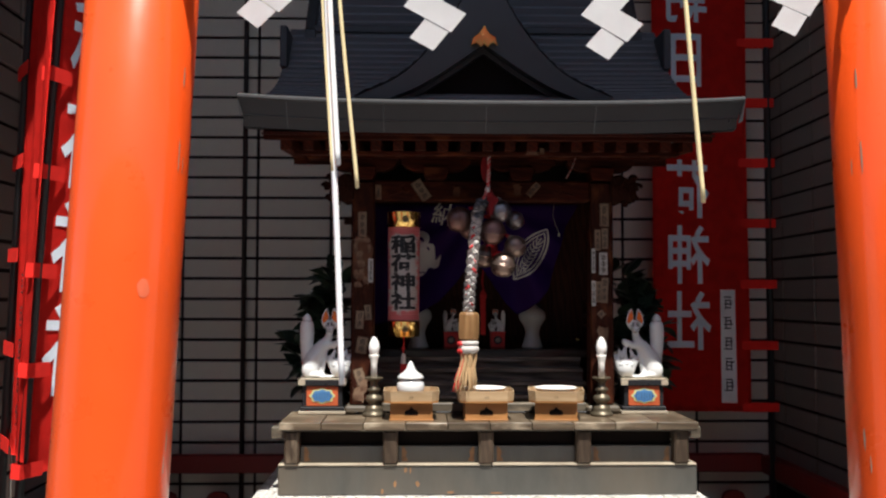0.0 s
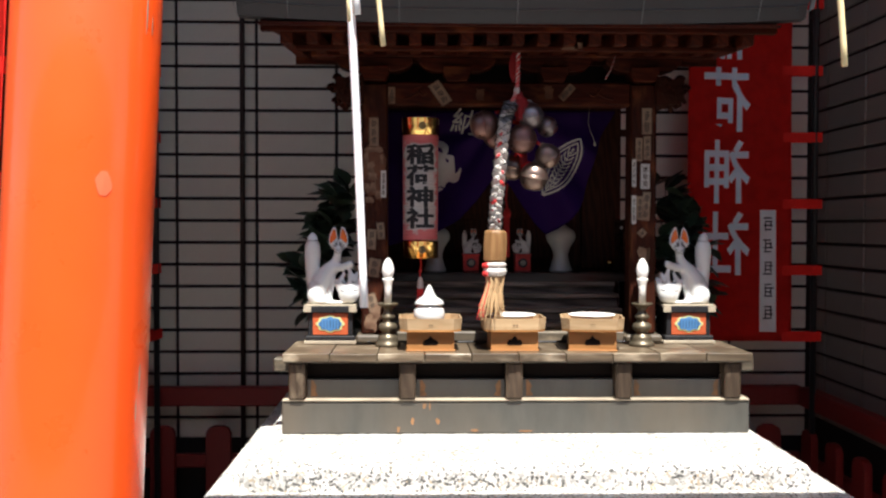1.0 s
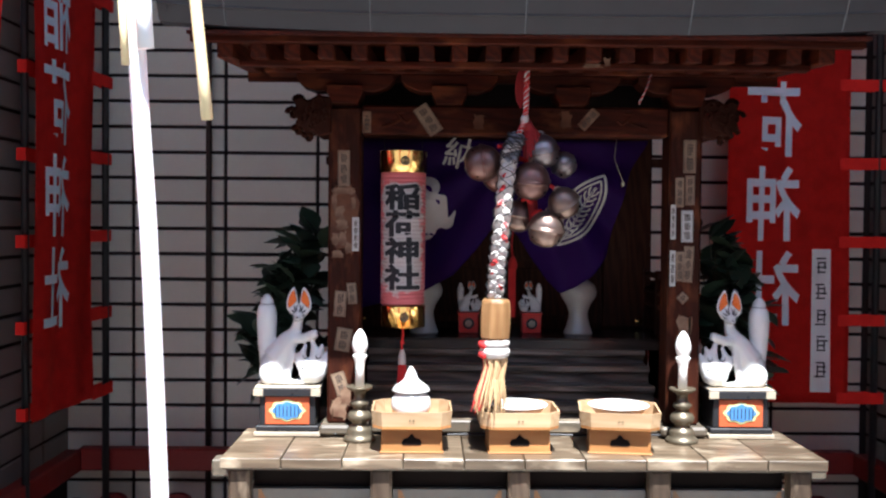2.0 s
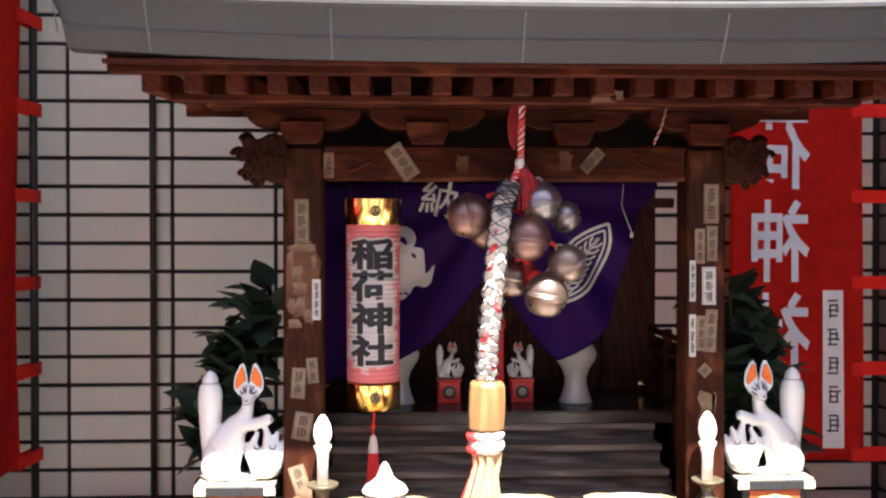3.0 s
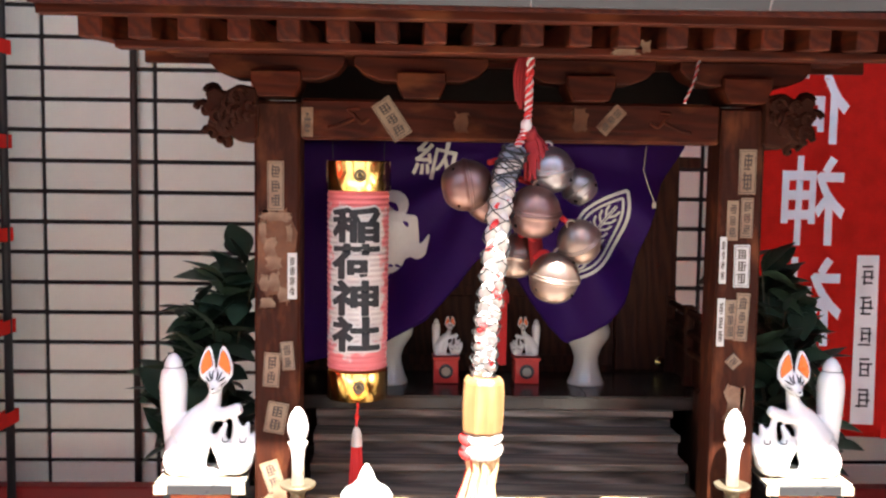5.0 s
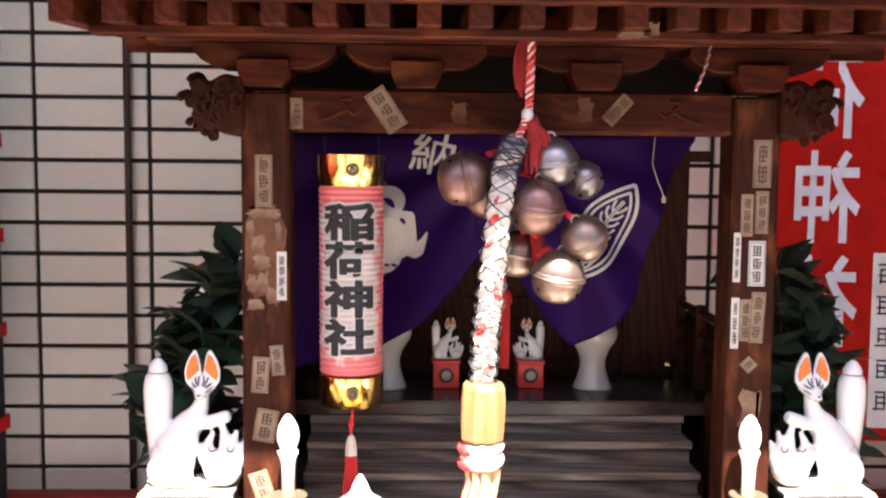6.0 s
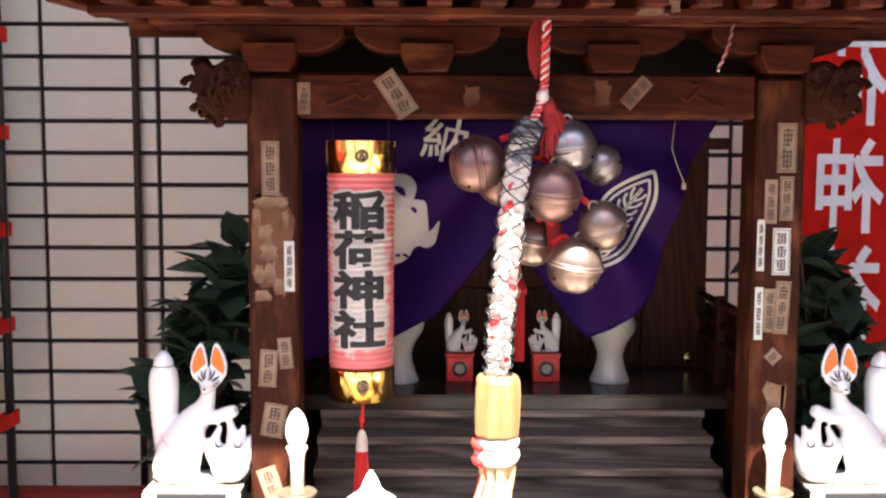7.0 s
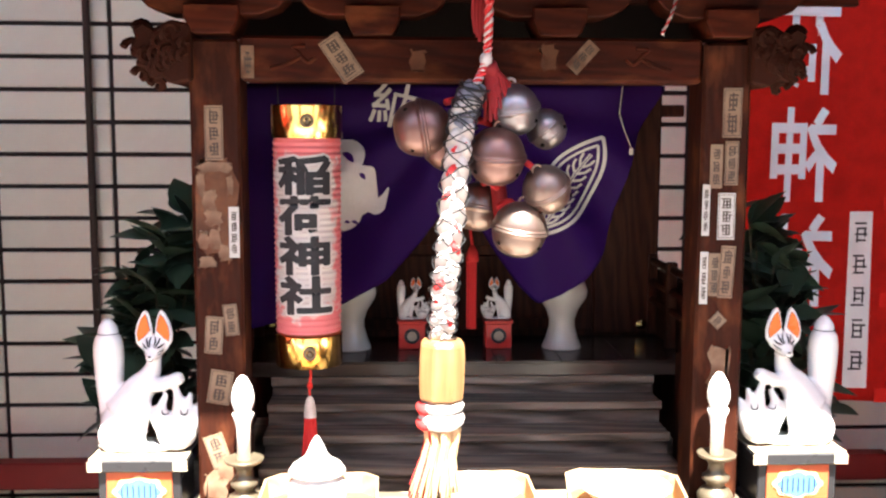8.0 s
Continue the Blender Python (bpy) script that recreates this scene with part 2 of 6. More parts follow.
M_PAPER = mat("white folded paper", (0.90, 0.90, 0.89), 0.8, var=0.02, scale=60, bump=0.03)
M_BELL_COPPER = mat("brown bell metal", (0.21, 0.115, 0.095), 0.38, metal=0.85, var=0.2, scale=25, bump=0.05, dirt=(0.19, 0.12, 0.11), dirt_amount=0.6)
M_BELL_STEEL = mat("grey bell metal", (0.29, 0.28, 0.295), 0.33, metal=0.9, var=0.15, scale=25, bump=0.05, dirt=(0.26, 0.2, 0.18), dirt_amount=0.6)
M_BELL_BRASS = mat("warm bell metal", (0.235, 0.175, 0.145), 0.37, metal=0.85, var=0.2, scale=25, bump=0.05, dirt=(0.25, 0.17, 0.14), dirt_amount=0.6)
M_LEAF = mat("dark glossy leaf", (0.027, 0.047, 0.027), 0.34, var=0.35, scale=40, bump=0.1, piece=0.45)
M_STEM = mat("green brown stem", (0.06, 0.05, 0.025), 0.7, scale=60)
M_CORD_DARK = mat("dark red silk cord", (0.26, 0.012, 0.014), 0.8, var=0.25, scale=180, bump=0.3)
M_CHAIN = mat("dull grey chain metal", (0.4, 0.36, 0.28), 0.4, metal=0.8, var=0.2, scale=60)
M_RED_SMALL = mat("bright red lacquer", (0.62, 0.035, 0.025), 0.35, var=0.08, scale=50, bump=0.03)
# for the unseen wall and overhead slab that cut the light
M_UNSEEN = mat("grey of the unseen surround", (0.4, 0.38, 0.36), 0.8, scale=6)


def paper_lantern_material():
    """White paper with pink margins that wander."""
    m = bpy.data.materials.new("pink and white lantern paper")
    m.use_nodes = True
    nt, n = m.node_tree, m.node_tree.nodes
    b = n["Principled BSDF"]
    co = n.new("ShaderNodeTexCoord")
    sep = n.new("ShaderNodeSeparateXYZ")
    nt.links.new(co.outputs["Object"], sep.inputs[0])
    ns = n.new("ShaderNodeTexNoise")
    ns.inputs["Scale"].default_value, ns.inputs["Detail"].default_value = 45, 5
    nt.links.new(co.outputs["Object"], ns.inputs["Vector"])

    def math_node(op, a, c):
        k = n.new("ShaderNodeMath")
        k.operation = op
        for i, v in enumerate((a, c)):
            if isinstance(v, (int, float)):
                k.inputs[i].default_value = v
            else:
                nt.links.new(v, k.inputs[i])
        return k.outputs[0]
    ax = math_node("ABSOLUTE", sep.outputs["X"], 0)
    az = math_node("ABSOLUTE", sep.outputs["Z"], 0)
    dx = math_node("MULTIPLY", ax, 1 / 0.049)
    dz = math_node("MULTIPLY", az, 1 / 0.130)
    far = math_node("MAXIMUM", dx, dz)
    wob = math_node("MULTIPLY", math_node("SUBTRACT", ns.outputs["Fac"], 0.5), 0.75)
    edge = math_node("ADD", far, wob)
    rp = n.new("ShaderNodeValToRGB")
    rp.color_ramp.elements[0].position, rp.color_ramp.elements[1].position = 0.88, 1.05
    rp.color_ramp.elements[0].color, rp.color_ramp.elements[1].color = (0.47, 0.42, 0.38, 1), (0.56, 0.135, 0.135, 1)
    nt.links.new(edge, rp.inputs[0])
    nt.links.new(rp.outputs[0], b.inputs["Base Color"])
    b.inputs["Roughness"].default_value = 0.6
    b.inputs["Subsurface Weight"].default_value = 0.1
    b.inputs["Subsurface Radius"].default_value = (0.02, 0.012, 0.01)
    return m


def granite_material():
    """Grey stone with black, white and rust flecks."""
    m = bpy.data.materials.new("flecked granite")
    m.use_nodes = True
    nt, n = m.node_tree, m.node_tree.nodes
    b = n["Principled BSDF"]
    co = n.new("ShaderNodeTexCoord")
    vo = n.new("ShaderNodeTexVoronoi")
    vo.inputs["Scale"].default_value = 170
    nt.links.new(co.outputs["Object"], vo.inputs["Vector"])
    sep = n.new("ShaderNodeSeparateColor")
    nt.links.new(vo.outputs["Color"], sep.inputs[0])
    rp = n.new("ShaderNodeValToRGB")
    el = rp.color_ramp.elements
    rp.color_ramp.interpolation = "CONSTANT"
    el[0].color, el[0].position = (0.10, 0.10, 0.095, 1), 0.0
    el[1].color, el[1].position = (0.42, 0.41, 0.38, 1), 0.16
    for p, c in ((0.4, (0.62, 0.61, 0.58, 1)), (0.72, (0.74, 0.73, 0.70, 1)), (0.93, (0.5, 0.4, 0.28, 1))):
        e = el.new(p)
        e.color = c
    nt.links.new(sep.outputs[0], rp.inputs[0])
    ns = n.new("ShaderNodeTexNoise")
    ns.inputs["Scale"].default_value, ns.inputs["Detail"].default_value = 9, 6
    nt.links.new(co.outputs["Object"], ns.inputs["Vector"])
    mx = n.new("ShaderNodeMixRGB")
    mx.blend_type = "MULTIPLY"
    mx.inputs[0].default_value = 0.5
    r2 = n.new("ShaderNodeValToRGB")
    r2.color_ramp.elements[0].position, r2.color_ramp.elements[1].position = 0.3, 0.6
    r2.color_ramp.elements[0].color = (0.5, 0.49, 0.45, 1)
    nt.links.new(ns.outputs["Fac"], r2.inputs[0])
    nt.links.new(rp.outputs[0], mx.inputs[1])
    nt.links.new(r2.outputs[0], mx.inputs[2])
    nt.links.new(mx.outputs[0], b.inputs["Base Color"])
    b.inputs["Roughness"].default_value = 0.65
    bp = n.new("ShaderNodeBump")
    bp.inputs["Strength"].default_value, bp.inputs["Distance"].default_value = 0.3, 0.004
    n2 = n.new("ShaderNodeTexNoise")
    n2.inputs["Scale"].default_value, n2.inputs["Detail"].default_value = 120, 4
    nt.links.new(co.outputs["Object"], n2.inputs["Vector"])
    nt.links.new(n2.outputs["Fac"], bp.inputs["Height"])
    nt.links.new(bp.outputs[0], b.inputs["Normal"])
    return m


M_HALO = mat("white lantern paper edge", (0.50, 0.465, 0.43), 0.7, var=0.05, scale=60, bump=0.02)
M_LANTERN = paper_lantern_material()
M_STONE = granite_material()


# ---- building blocks ----
def part(name, bm, material, parent=None, label="", at=None, smooth=False):
    """Links a bmesh as one mesh object under a thing or a part; at: its place in its parent."""
    me = bpy.data.meshes.new(name)
    bm.normal_update()
    bm.to_mesh(me)
    bm.free()
    for m in (material if isinstance(material, (list, tuple)) else [material]):
        me.materials.append(m)
    if smooth:
        for p in me.polygons:
            p.use_smooth = True
    ob = new(name, me)
    if parent:
        ob.parent = parent
    if at is not None:
        ob.matrix_local = at
    if label:
        tagged(ob, label)
    return ob


def thing(name, x, y, z, label, category, group="", kind="", rz=0):
    """An empty at a thing's base."""
    ob = new(name)
    ob.empty_display_size = 0.05
    ob.matrix_world = pose(x, y, z, 0, 0, rz)
    return tagged(ob, label, category, group, kind)


def put(ob, x, y, z, rx=0, ry=0, rz=0):
    ob.matrix_local = pose(x, y, z, rx, ry, rz)
    return ob


def box(x0, x1, y0, y1, z0, z1, bevel=0.002, bm=None):
    own = bmesh.new()
    bmesh.ops.create_cube(own, size=1)
    bmesh.ops.transform(own, matrix=Matrix.LocRotScale(((x0 + x1) / 2, (y0 + y1) / 2, (z0 + z1) / 2), None, (x1 - x0, y1 - y0, z1 - z0)), verts=own.verts)
    if bevel:
        bmesh.ops.bevel(own, geom=own.edges[:], offset=bevel, segments=1, affect="EDGES")
    return join(bm, own)


def join(bm, own):
    if bm is None:
        return own
    me = bpy.data.meshes.new("tmp")
    own.to_mesh(me)
    own.free()
    bm.from_mesh(me)
    bpy.data.meshes.remove(me)
    return bm


def lathe(profile, seg=24, bm=None, at=None, caps=True):
    """Turns (radius, height) pairs round z."""
    own = bmesh.new()
    rings = []
    for r, z in profile:
        rings.append([own.verts.new((max(r, 1e-5) * math.cos(2 * math.pi * k / seg), max(r, 1e-5) * math.sin(2 * math.pi * k / seg), z)) for k in range(seg)])
    for a, b in zip(rings, rings[1:]):
        for k in range(seg):
            own.faces.new((a[k], a[(k + 1) % seg], b[(k + 1) % seg], b[k]))
    if caps:
        own.faces.new(rings[0][::-1])
        own.faces.new(rings[-1])
    if at is not None:
        own.transform(at)
    return join(bm, own)


def tube(points, radius, seg=8, bm=None, caps=True):
    """A round bar along a line of points; radius: a number or one for each point."""
    pts = [Vector(p) for p in points]
    rad = radius if isinstance(radius, (list, tuple)) else [radius] * len(pts)
    own = bmesh.new()
    rings, side = [], None
    for i, p in enumerate(pts):
        d = (pts[min(i + 1, len(pts) - 1)] - pts[max(i - 1, 0)]).normalized()
        if side is None:
            side = d.cross(Vector((0, 1, 0)) if abs(d.y) < 0.9 else Vector((1, 0, 0))).normalized()
        side = (side - d * side.dot(d)).normalized()
        up = d.cross(side)
        rings.append([own.verts.new(p + rad[i] * (side * math.cos(2 * math.pi * k / seg) + up * math.sin(2 * math.pi * k / seg))) for k in range(seg)])
    for a, b in zip(rings, rings[1:]):
        for k in range(seg):
            own.faces.new((a[k], a[(k + 1) % seg], b[(k + 1) % seg], b[k]))
    if caps:
        own.faces.new(rings[0][::-1])
        own.faces.new(rings[-1])
    return join(bm, own)


def prism(outline, y0, y1, bm=None, bevel=0.0):
    """Pulls an outline of (x, z) from y0 to y1."""
    own = bmesh.new()
    f = own.faces.new([own.verts.new((x, y0, z)) for x, z in outline])
    r = bmesh.ops.extrude_face_region(own, geom=[f])
    bmesh.ops.translate(own, vec=(0, y1 - y0, 0), verts=[v for v in r["geom"] if isinstance(v, bmesh.types.BMVert)])
    bmesh.ops.recalc_face_normals(own, faces=own.faces[:])
    if bevel:
        bmesh.ops.bevel(own, geom=own.edges[:], offset=bevel, segments=1, affect="EDGES")
    return join(bm, own)


def letters(text, size, thick=0.0, flip=False, pitch=1.08):
    """Upright characters one under another as a mesh in the xz plane, centred on the top line."""
    out = bmesh.new()
    for i, ch in enumerate(text):
        cu = bpy.data.curves.new("letters", "FONT")
        cu.body, cu.size, cu.align_x, cu.align_y = ch, size, "CENTER", "CENTER"
        cu.offset, cu.extrude, cu.resolution_u = thick, 0.0, 3
        ob = new("letters", cu)
        dg = bpy.context.evaluated_depsgraph_get()
        me = bpy.data.meshes.new_from_object(ob.evaluated_get(dg))
        own = bmesh.new()
        own.from_mesh(me)
        own.transform(pose(0, 0, -i * size * pitch - size * 0.5, 90, 0, 0))
        if flip:
            own.transform(Matrix.Diagonal((-1, 1, 1, 1)))
        bpy.data.objects.remove(ob)
        bpy.data.curves.remove(cu)
        bpy.data.meshes.remove(me)
        join(out, own)
    return out


def catmull(pts, n):
    """A smooth line of n steps through points of any dimension."""
    p = [Vector(q) for q in pts]
    p = [p[0] * 2 - p[1]] + p + [p[-1] * 2 - p[-2]]
    out = []
    for k in range(n + 1):
        u = k / n * (len(p) - 3)
        i = min(int(u), len(p) - 4)
        f = u - i
        a, b, c, d = p[i:i + 4]
        out.append(0.5 * (2 * b + (c - a) * f + (2 * a - 5 * b + 4 * c - d) * f * f + (3 * b - a - 3 * c + d) * f ** 3))
    return out


# ---- the place ----
WALL_Y, LEFT_X, RIGHT_X, WALL_TOP = 1.775, -1.66, 1.56, 4.2


def plain(name, x0, x1, y0, y1, z0, z1, material, label, category="wall"):
    ob = part(name, box(x0, x1, y0, y1, z0, z1, 0), material)
    return tagged(ob, label, category, kind="structure")


ground = part("ground", box(-400, 400, -400, 400, -0.3, 0, 0), M_PAVE)
tagged(ground, "dark grey stone paving of the shrine yard", "ground", kind="structure")
wall_back = plain("wall_back", LEFT_X - 0.2, RIGHT_X + 0.2, WALL_Y, WALL_Y + 0.2, 0, WALL_TOP, M_JOINT, "wall clad in cream tiles with dark joints")
wall_left = plain("wall_left", LEFT_X - 0.2, LEFT_X, -1.2, WALL_Y - 0.003, 0, WALL_TOP, M_JOINT, "side wall clad in beige tiles toned darker for shade, with dark joints")
wall_right = plain("wall_right", RIGHT_X, RIGHT_X + 0.2, -1.2, WALL_Y - 0.003, 0, WALL_TOP, M_JOINT, "side wall clad in beige tiles toned darker for shade, with dark joints")

# added wall behind the viewpoint; keeps low sky light off the porch
plain("sky_block_wall", -14, 14, -8.3, -8.0, 0.0, 4.6, M_UNSEEN, "unseen plain wall added to block the low sky", "wall")
# unseen overhang; its front edge is set where the roof's shade begins
ceiling = plain("ceiling", LEFT_X - 0.2, RIGHT_X + 0.2, -1.20, WALL_Y + 0.2, 4.201, 4.5, M_UNSEEN, "unseen underside of the building above, placed to shade the shrine", "ceiling")


def torii():
    t = thing("torii", 0, -1.36, 0, "vermilion painted torii gate with chipped glossy paint", "torii")
    for x, lean in ((-0.716, 2.9), (0.597, -2.3)):
        p = part("pillar", lathe([(0.108, 0), (0.101, 0.6), (0.0945, 1.4), (0.090, 2.6)], 40), M_VERMIL, t, smooth=True)
        put(p, x + math.tan(radians(lean)) * -1.5, 0, 0, 0, lean, 0)
        marks = [("paint_smudge", 36, 1.43, 0.0105, 0.016, M_SMUDGE, "pale smudge on the paint")] if x < 0 else [("paint_smudge", -20, 1.40, 0.009, 0.02, M_SMUDGE, "pale smudge on the paint")]
        rnd = random.Random(7)
        for k in range(9):
            # thin pale marks: chipped paint and painted specular streaks alike
            marks.append(("chip_streak", rnd.uniform(66, 84) if x < 0 else -rnd.uniform(50, 80), rnd.uniform(0.86, 1.2) if k < 6 else rnd.uniform(1.62, 1.9), rnd.uniform(0.001, 0.0026), rnd.uniform(0.010, 0.032), M_WORNLIT, "pale mark for chipped paint and specular streaks"))
        for name, deg, zc, w, h, m, label in marks:
            sm = bmesh.new()
            rad = 0.0951 - (zc - 1.4) * 0.0037 if zc > 1.4 else 0.0951 + (1.4 - zc) * 0.0081
            ring = []
            for k in range(16):
                q = 2 * math.pi * k / 16
                a, z = radians(deg) + w / 0.095 * math.cos(q) * rnd.uniform(0.8, 1.1), zc + h * math.sin(q) * rnd.uniform(0.85, 1.1)
                ring.append(sm.verts.new((rad * math.sin(a), -rad * math.cos(a), z)))
            mid = sm.verts.new((rad * 1.002 * math.sin(radians(deg)), -rad * 1.002 * math.cos(radians(deg)), zc))
            for k in range(16):
                sm.faces.new((mid, ring[k], ring[(k + 1) % 16]))
            part(name, sm, m, p, label)
    part("tie_beam", box(-0.95, 0.83, -0.05, 0.05, 2.34, 2.42, 0.006), M_VERMIL, t)
    part("lintel", box(-1.15, 1.03, -0.08, 0.08, 2.6, 2.70, 0.008), M_VERMIL, t)
    return t


torii()
# ---- stone and timber base ----
def stone_plinth():
    t = thing("stone_plinth", 0, 0.45, 0, "stepped grey flecked granite plinth with rough hewn edges", "plinth")
    for name, x0, x1, y0, z0, z1, bev in (("lower_slab", -0.80, 0.78, -0.84, 0.0, 0.725, 0.02), ("upper_slab", -0.715, 0.69, -0.76, 0.7255, 0.792, 0.028)):
        bm = box(x0, x1, y0, 0.95, z0, z1, 0)
        bmesh.ops.bevel(bm, geom=[e for e in bm.edges if abs(e.verts[0].co.z - z1) < 1e-4 and abs(e.verts[1].co.z - z1) < 1e-4], offset=bev, segments=4, affect="EDGES", profile=0.55)
        part(name, bm, M_STONE, t)
    return t


def offering_platform():
    t = thing("offering_platform", 0, 0.0, 0.792, "weathered wooden offering platform with posts and grey panels", "platform")
    part("sill", box(-0.66, 0.655, 0.03, 1.3, 0.001, 0.093, 0.003), M_SILL, t)
    # cap is pale to carry the sunlit line along the sill
    part("sill_cap", box(-0.658, 0.653, 0.026, 1.28, 0.0935, 0.098, 0.001), M_WORNLIT, t, "sill edge toned pale for its bright lit line")
    for x in (-0.617, -0.31, -0.01, 0.297, 0.605):
        part("post", box(x - 0.023, x + 0.023, 0.018, 0.068, 0.0985, 0.2025, 0.006), M_WEATHER_Z, t)
    for x0, x1 in ((-0.593, -0.334), (-0.286, -0.034), (0.014, 0.273), (0.321, 0.581)):
        part("panel", box(x0, x1, 0.055, 0.075, 0.0985, 0.15, 0.001), M_PANEL, t)
        # dark sheet put in the shaded gap above each panel
        part("gap_shade", box(x0, x1, 0.07, 0.08, 0.1505, 0.2025, 0.001), M_SHADEBLACK, t)
    part("rail", box(-0.690, 0.685, 0.081, 0.125, 0.168, 0.2068, 0.004), M_WEATHER_X, t)
    # two boards added unseen to stop sun leaking through the plank gaps
    part("under_board", box(-0.65, 0.65, 0.1255, 0.30, 0.192, 0.2068, 0.001), M_WEATHER_X, t)
    part("front_board", box(-0.65, 0.65, 0.006, 0.0808, 0.203, 0.2070, 0.0005), M_WEATHER_X, t)
    xs = [-0.655 + 0.131 * k for k in range(11)]
    for a, b in zip(xs, xs[1:]):
        part("plank", box(a + 0.0012, b - 0.0012, random.uniform(-0.001, 0.001), 0.30, 0.2075, 0.229 + random.uniform(-0.0008, 0.0008), 0.0014), M_WEATHER_Y, t)
    rnd = random.Random(17)
    for x, z, w, h in ((-0.262, 0.080, 0.012, 0.020), (-0.247, 0.078, 0.006, 0.026), (-0.295, 0.036, 0.012, 0.026), (-0.225, 0.036, 0.016, 0.022), (-0.335, 0.014, 0.010, 0.024), (-0.12, 0.010, 0.03, 0.010), (0.02, 0.008, 0.05, 0.008)):
        pts = [(w / 2 * math.cos(k * 0.52) * rnd.uniform(0.5, 1.0), h / 2 * math.sin(k * 0.52) * rnd.uniform(0.5, 1.0)) for k in range(12)]
        part("rust_stain", prism([(x + u, z + v) for u, v in pts], 0.0292, 0.0300), M_RUST, t, "orange rust stain on the grey sill")
    for x, sx in ((-0.581, 1), (-0.046, -1), (0.026, 1), (0.573, -1), (-0.274, 1), (0.333, 1)):
        pts = [(0, 0.102), (sx * 0.020, 0.104), (sx * 0.012, 0.118), (sx * 0.016, 0.130), (sx * 0.006, 0.148), (0, 0.149)]
        part("worn_stain", prism([(x + u, z) for u, z in pts], 0.0544, 0.0549), M_RUST, t, "bare orange wood at the panel's edge")
    part("back_deck", box(-0.64, 0.64, 0.302, 1.28, 0.1, 0.226, 0.002), M_WEATHER_X, t)
    return t


stone_plinth()
offering_platform()
DECK = 1.021


# ---- the shrine ----
def slip(parent, x, y, z, w, h, rot=0, material=None, rows=3, cols=1):
    """A pasted name slip with bars for its writing."""
    bm = box(-w / 2, w / 2, -0.0012, 0, -h / 2, h / 2, 0)
    for f in bm.faces:
        f.material_index = 0
    n0 = len(bm.faces)
    ch = h * 0.86 / rows
    for c in range(cols):
        for r in range(rows):
            zc = h * 0.43 - ch * (r + 0.5)
            xc = (c - (cols - 1) / 2) * w / cols
            ww = w / cols * 0.62
            for q in (0.32, 0.10, -0.14, -0.36):
                l, dx = ww * random.uniform(0.45, 0.95) / 2, ww * random.uniform(-0.1, 0.1)
                box(xc + dx - l, xc + dx + l, -0.0016, -0.0012, zc + ch * (q - 0.045), zc + ch * (q + 0.045), 0, bm)
            for q in (-0.28, 0.02, 0.30):
                l, dz = ch * random.uniform(0.18, 0.44), ch * random.uniform(-0.08, 0.08)
                box(xc + ww * (q - 0.07), xc + ww * (q + 0.07), -0.00165, -0.0012, zc + dz - l, zc + dz + l, 0, bm)
    if material is not M_PASTE and w > 0.02:
        for sx in (-1, 1):
            box(sx * w * 0.44 - 0.0005, sx * w * 0.44 + 0.0005, -0.0015, -0.0012, -h * 0.46, h * 0.46, 0, bm)
            box(-w * 0.44, w * 0.44, -0.0015, -0.0012, sx * h * 0.46 - 0.0005, sx * h * 0.46 + 0.0005, 0, bm)
    bm.faces.ensure_lookup_table()
    for f in bm.faces[n0:]:
        f.material_index = 1
    return put(part("paper_slip", bm, [material or M_SLIP, M_FADED], parent, "pasted paper slip with dark writing"), x, y, z, 0, rot, 0)


def residue(parent, x, y, z, w, h, seed, material=None):
    """An uneven torn patch of old paper."""
    rnd = random.Random(seed)
    n = 26
    pts = [(w / 2 * math.copysign(abs(math.cos(a)) ** 0.35, math.cos(a)) * rnd.uniform(0.5, 1.0), h / 2 * math.copysign(abs(math.sin(a)) ** 0.35, math.sin(a)) * rnd.uniform(0.6, 1.0)) for a in (2 * math.pi * k / n for k in range(n))]
    return put(part("paper_residue", prism(pts, -0.0012, 0), material or M_PASTE, parent, "torn remains of pasted paper"), x, y, z)


def roof_height(y):
    s = y + 0.15
    return 1.995 + 0.10 * s + 1.12 * s * s


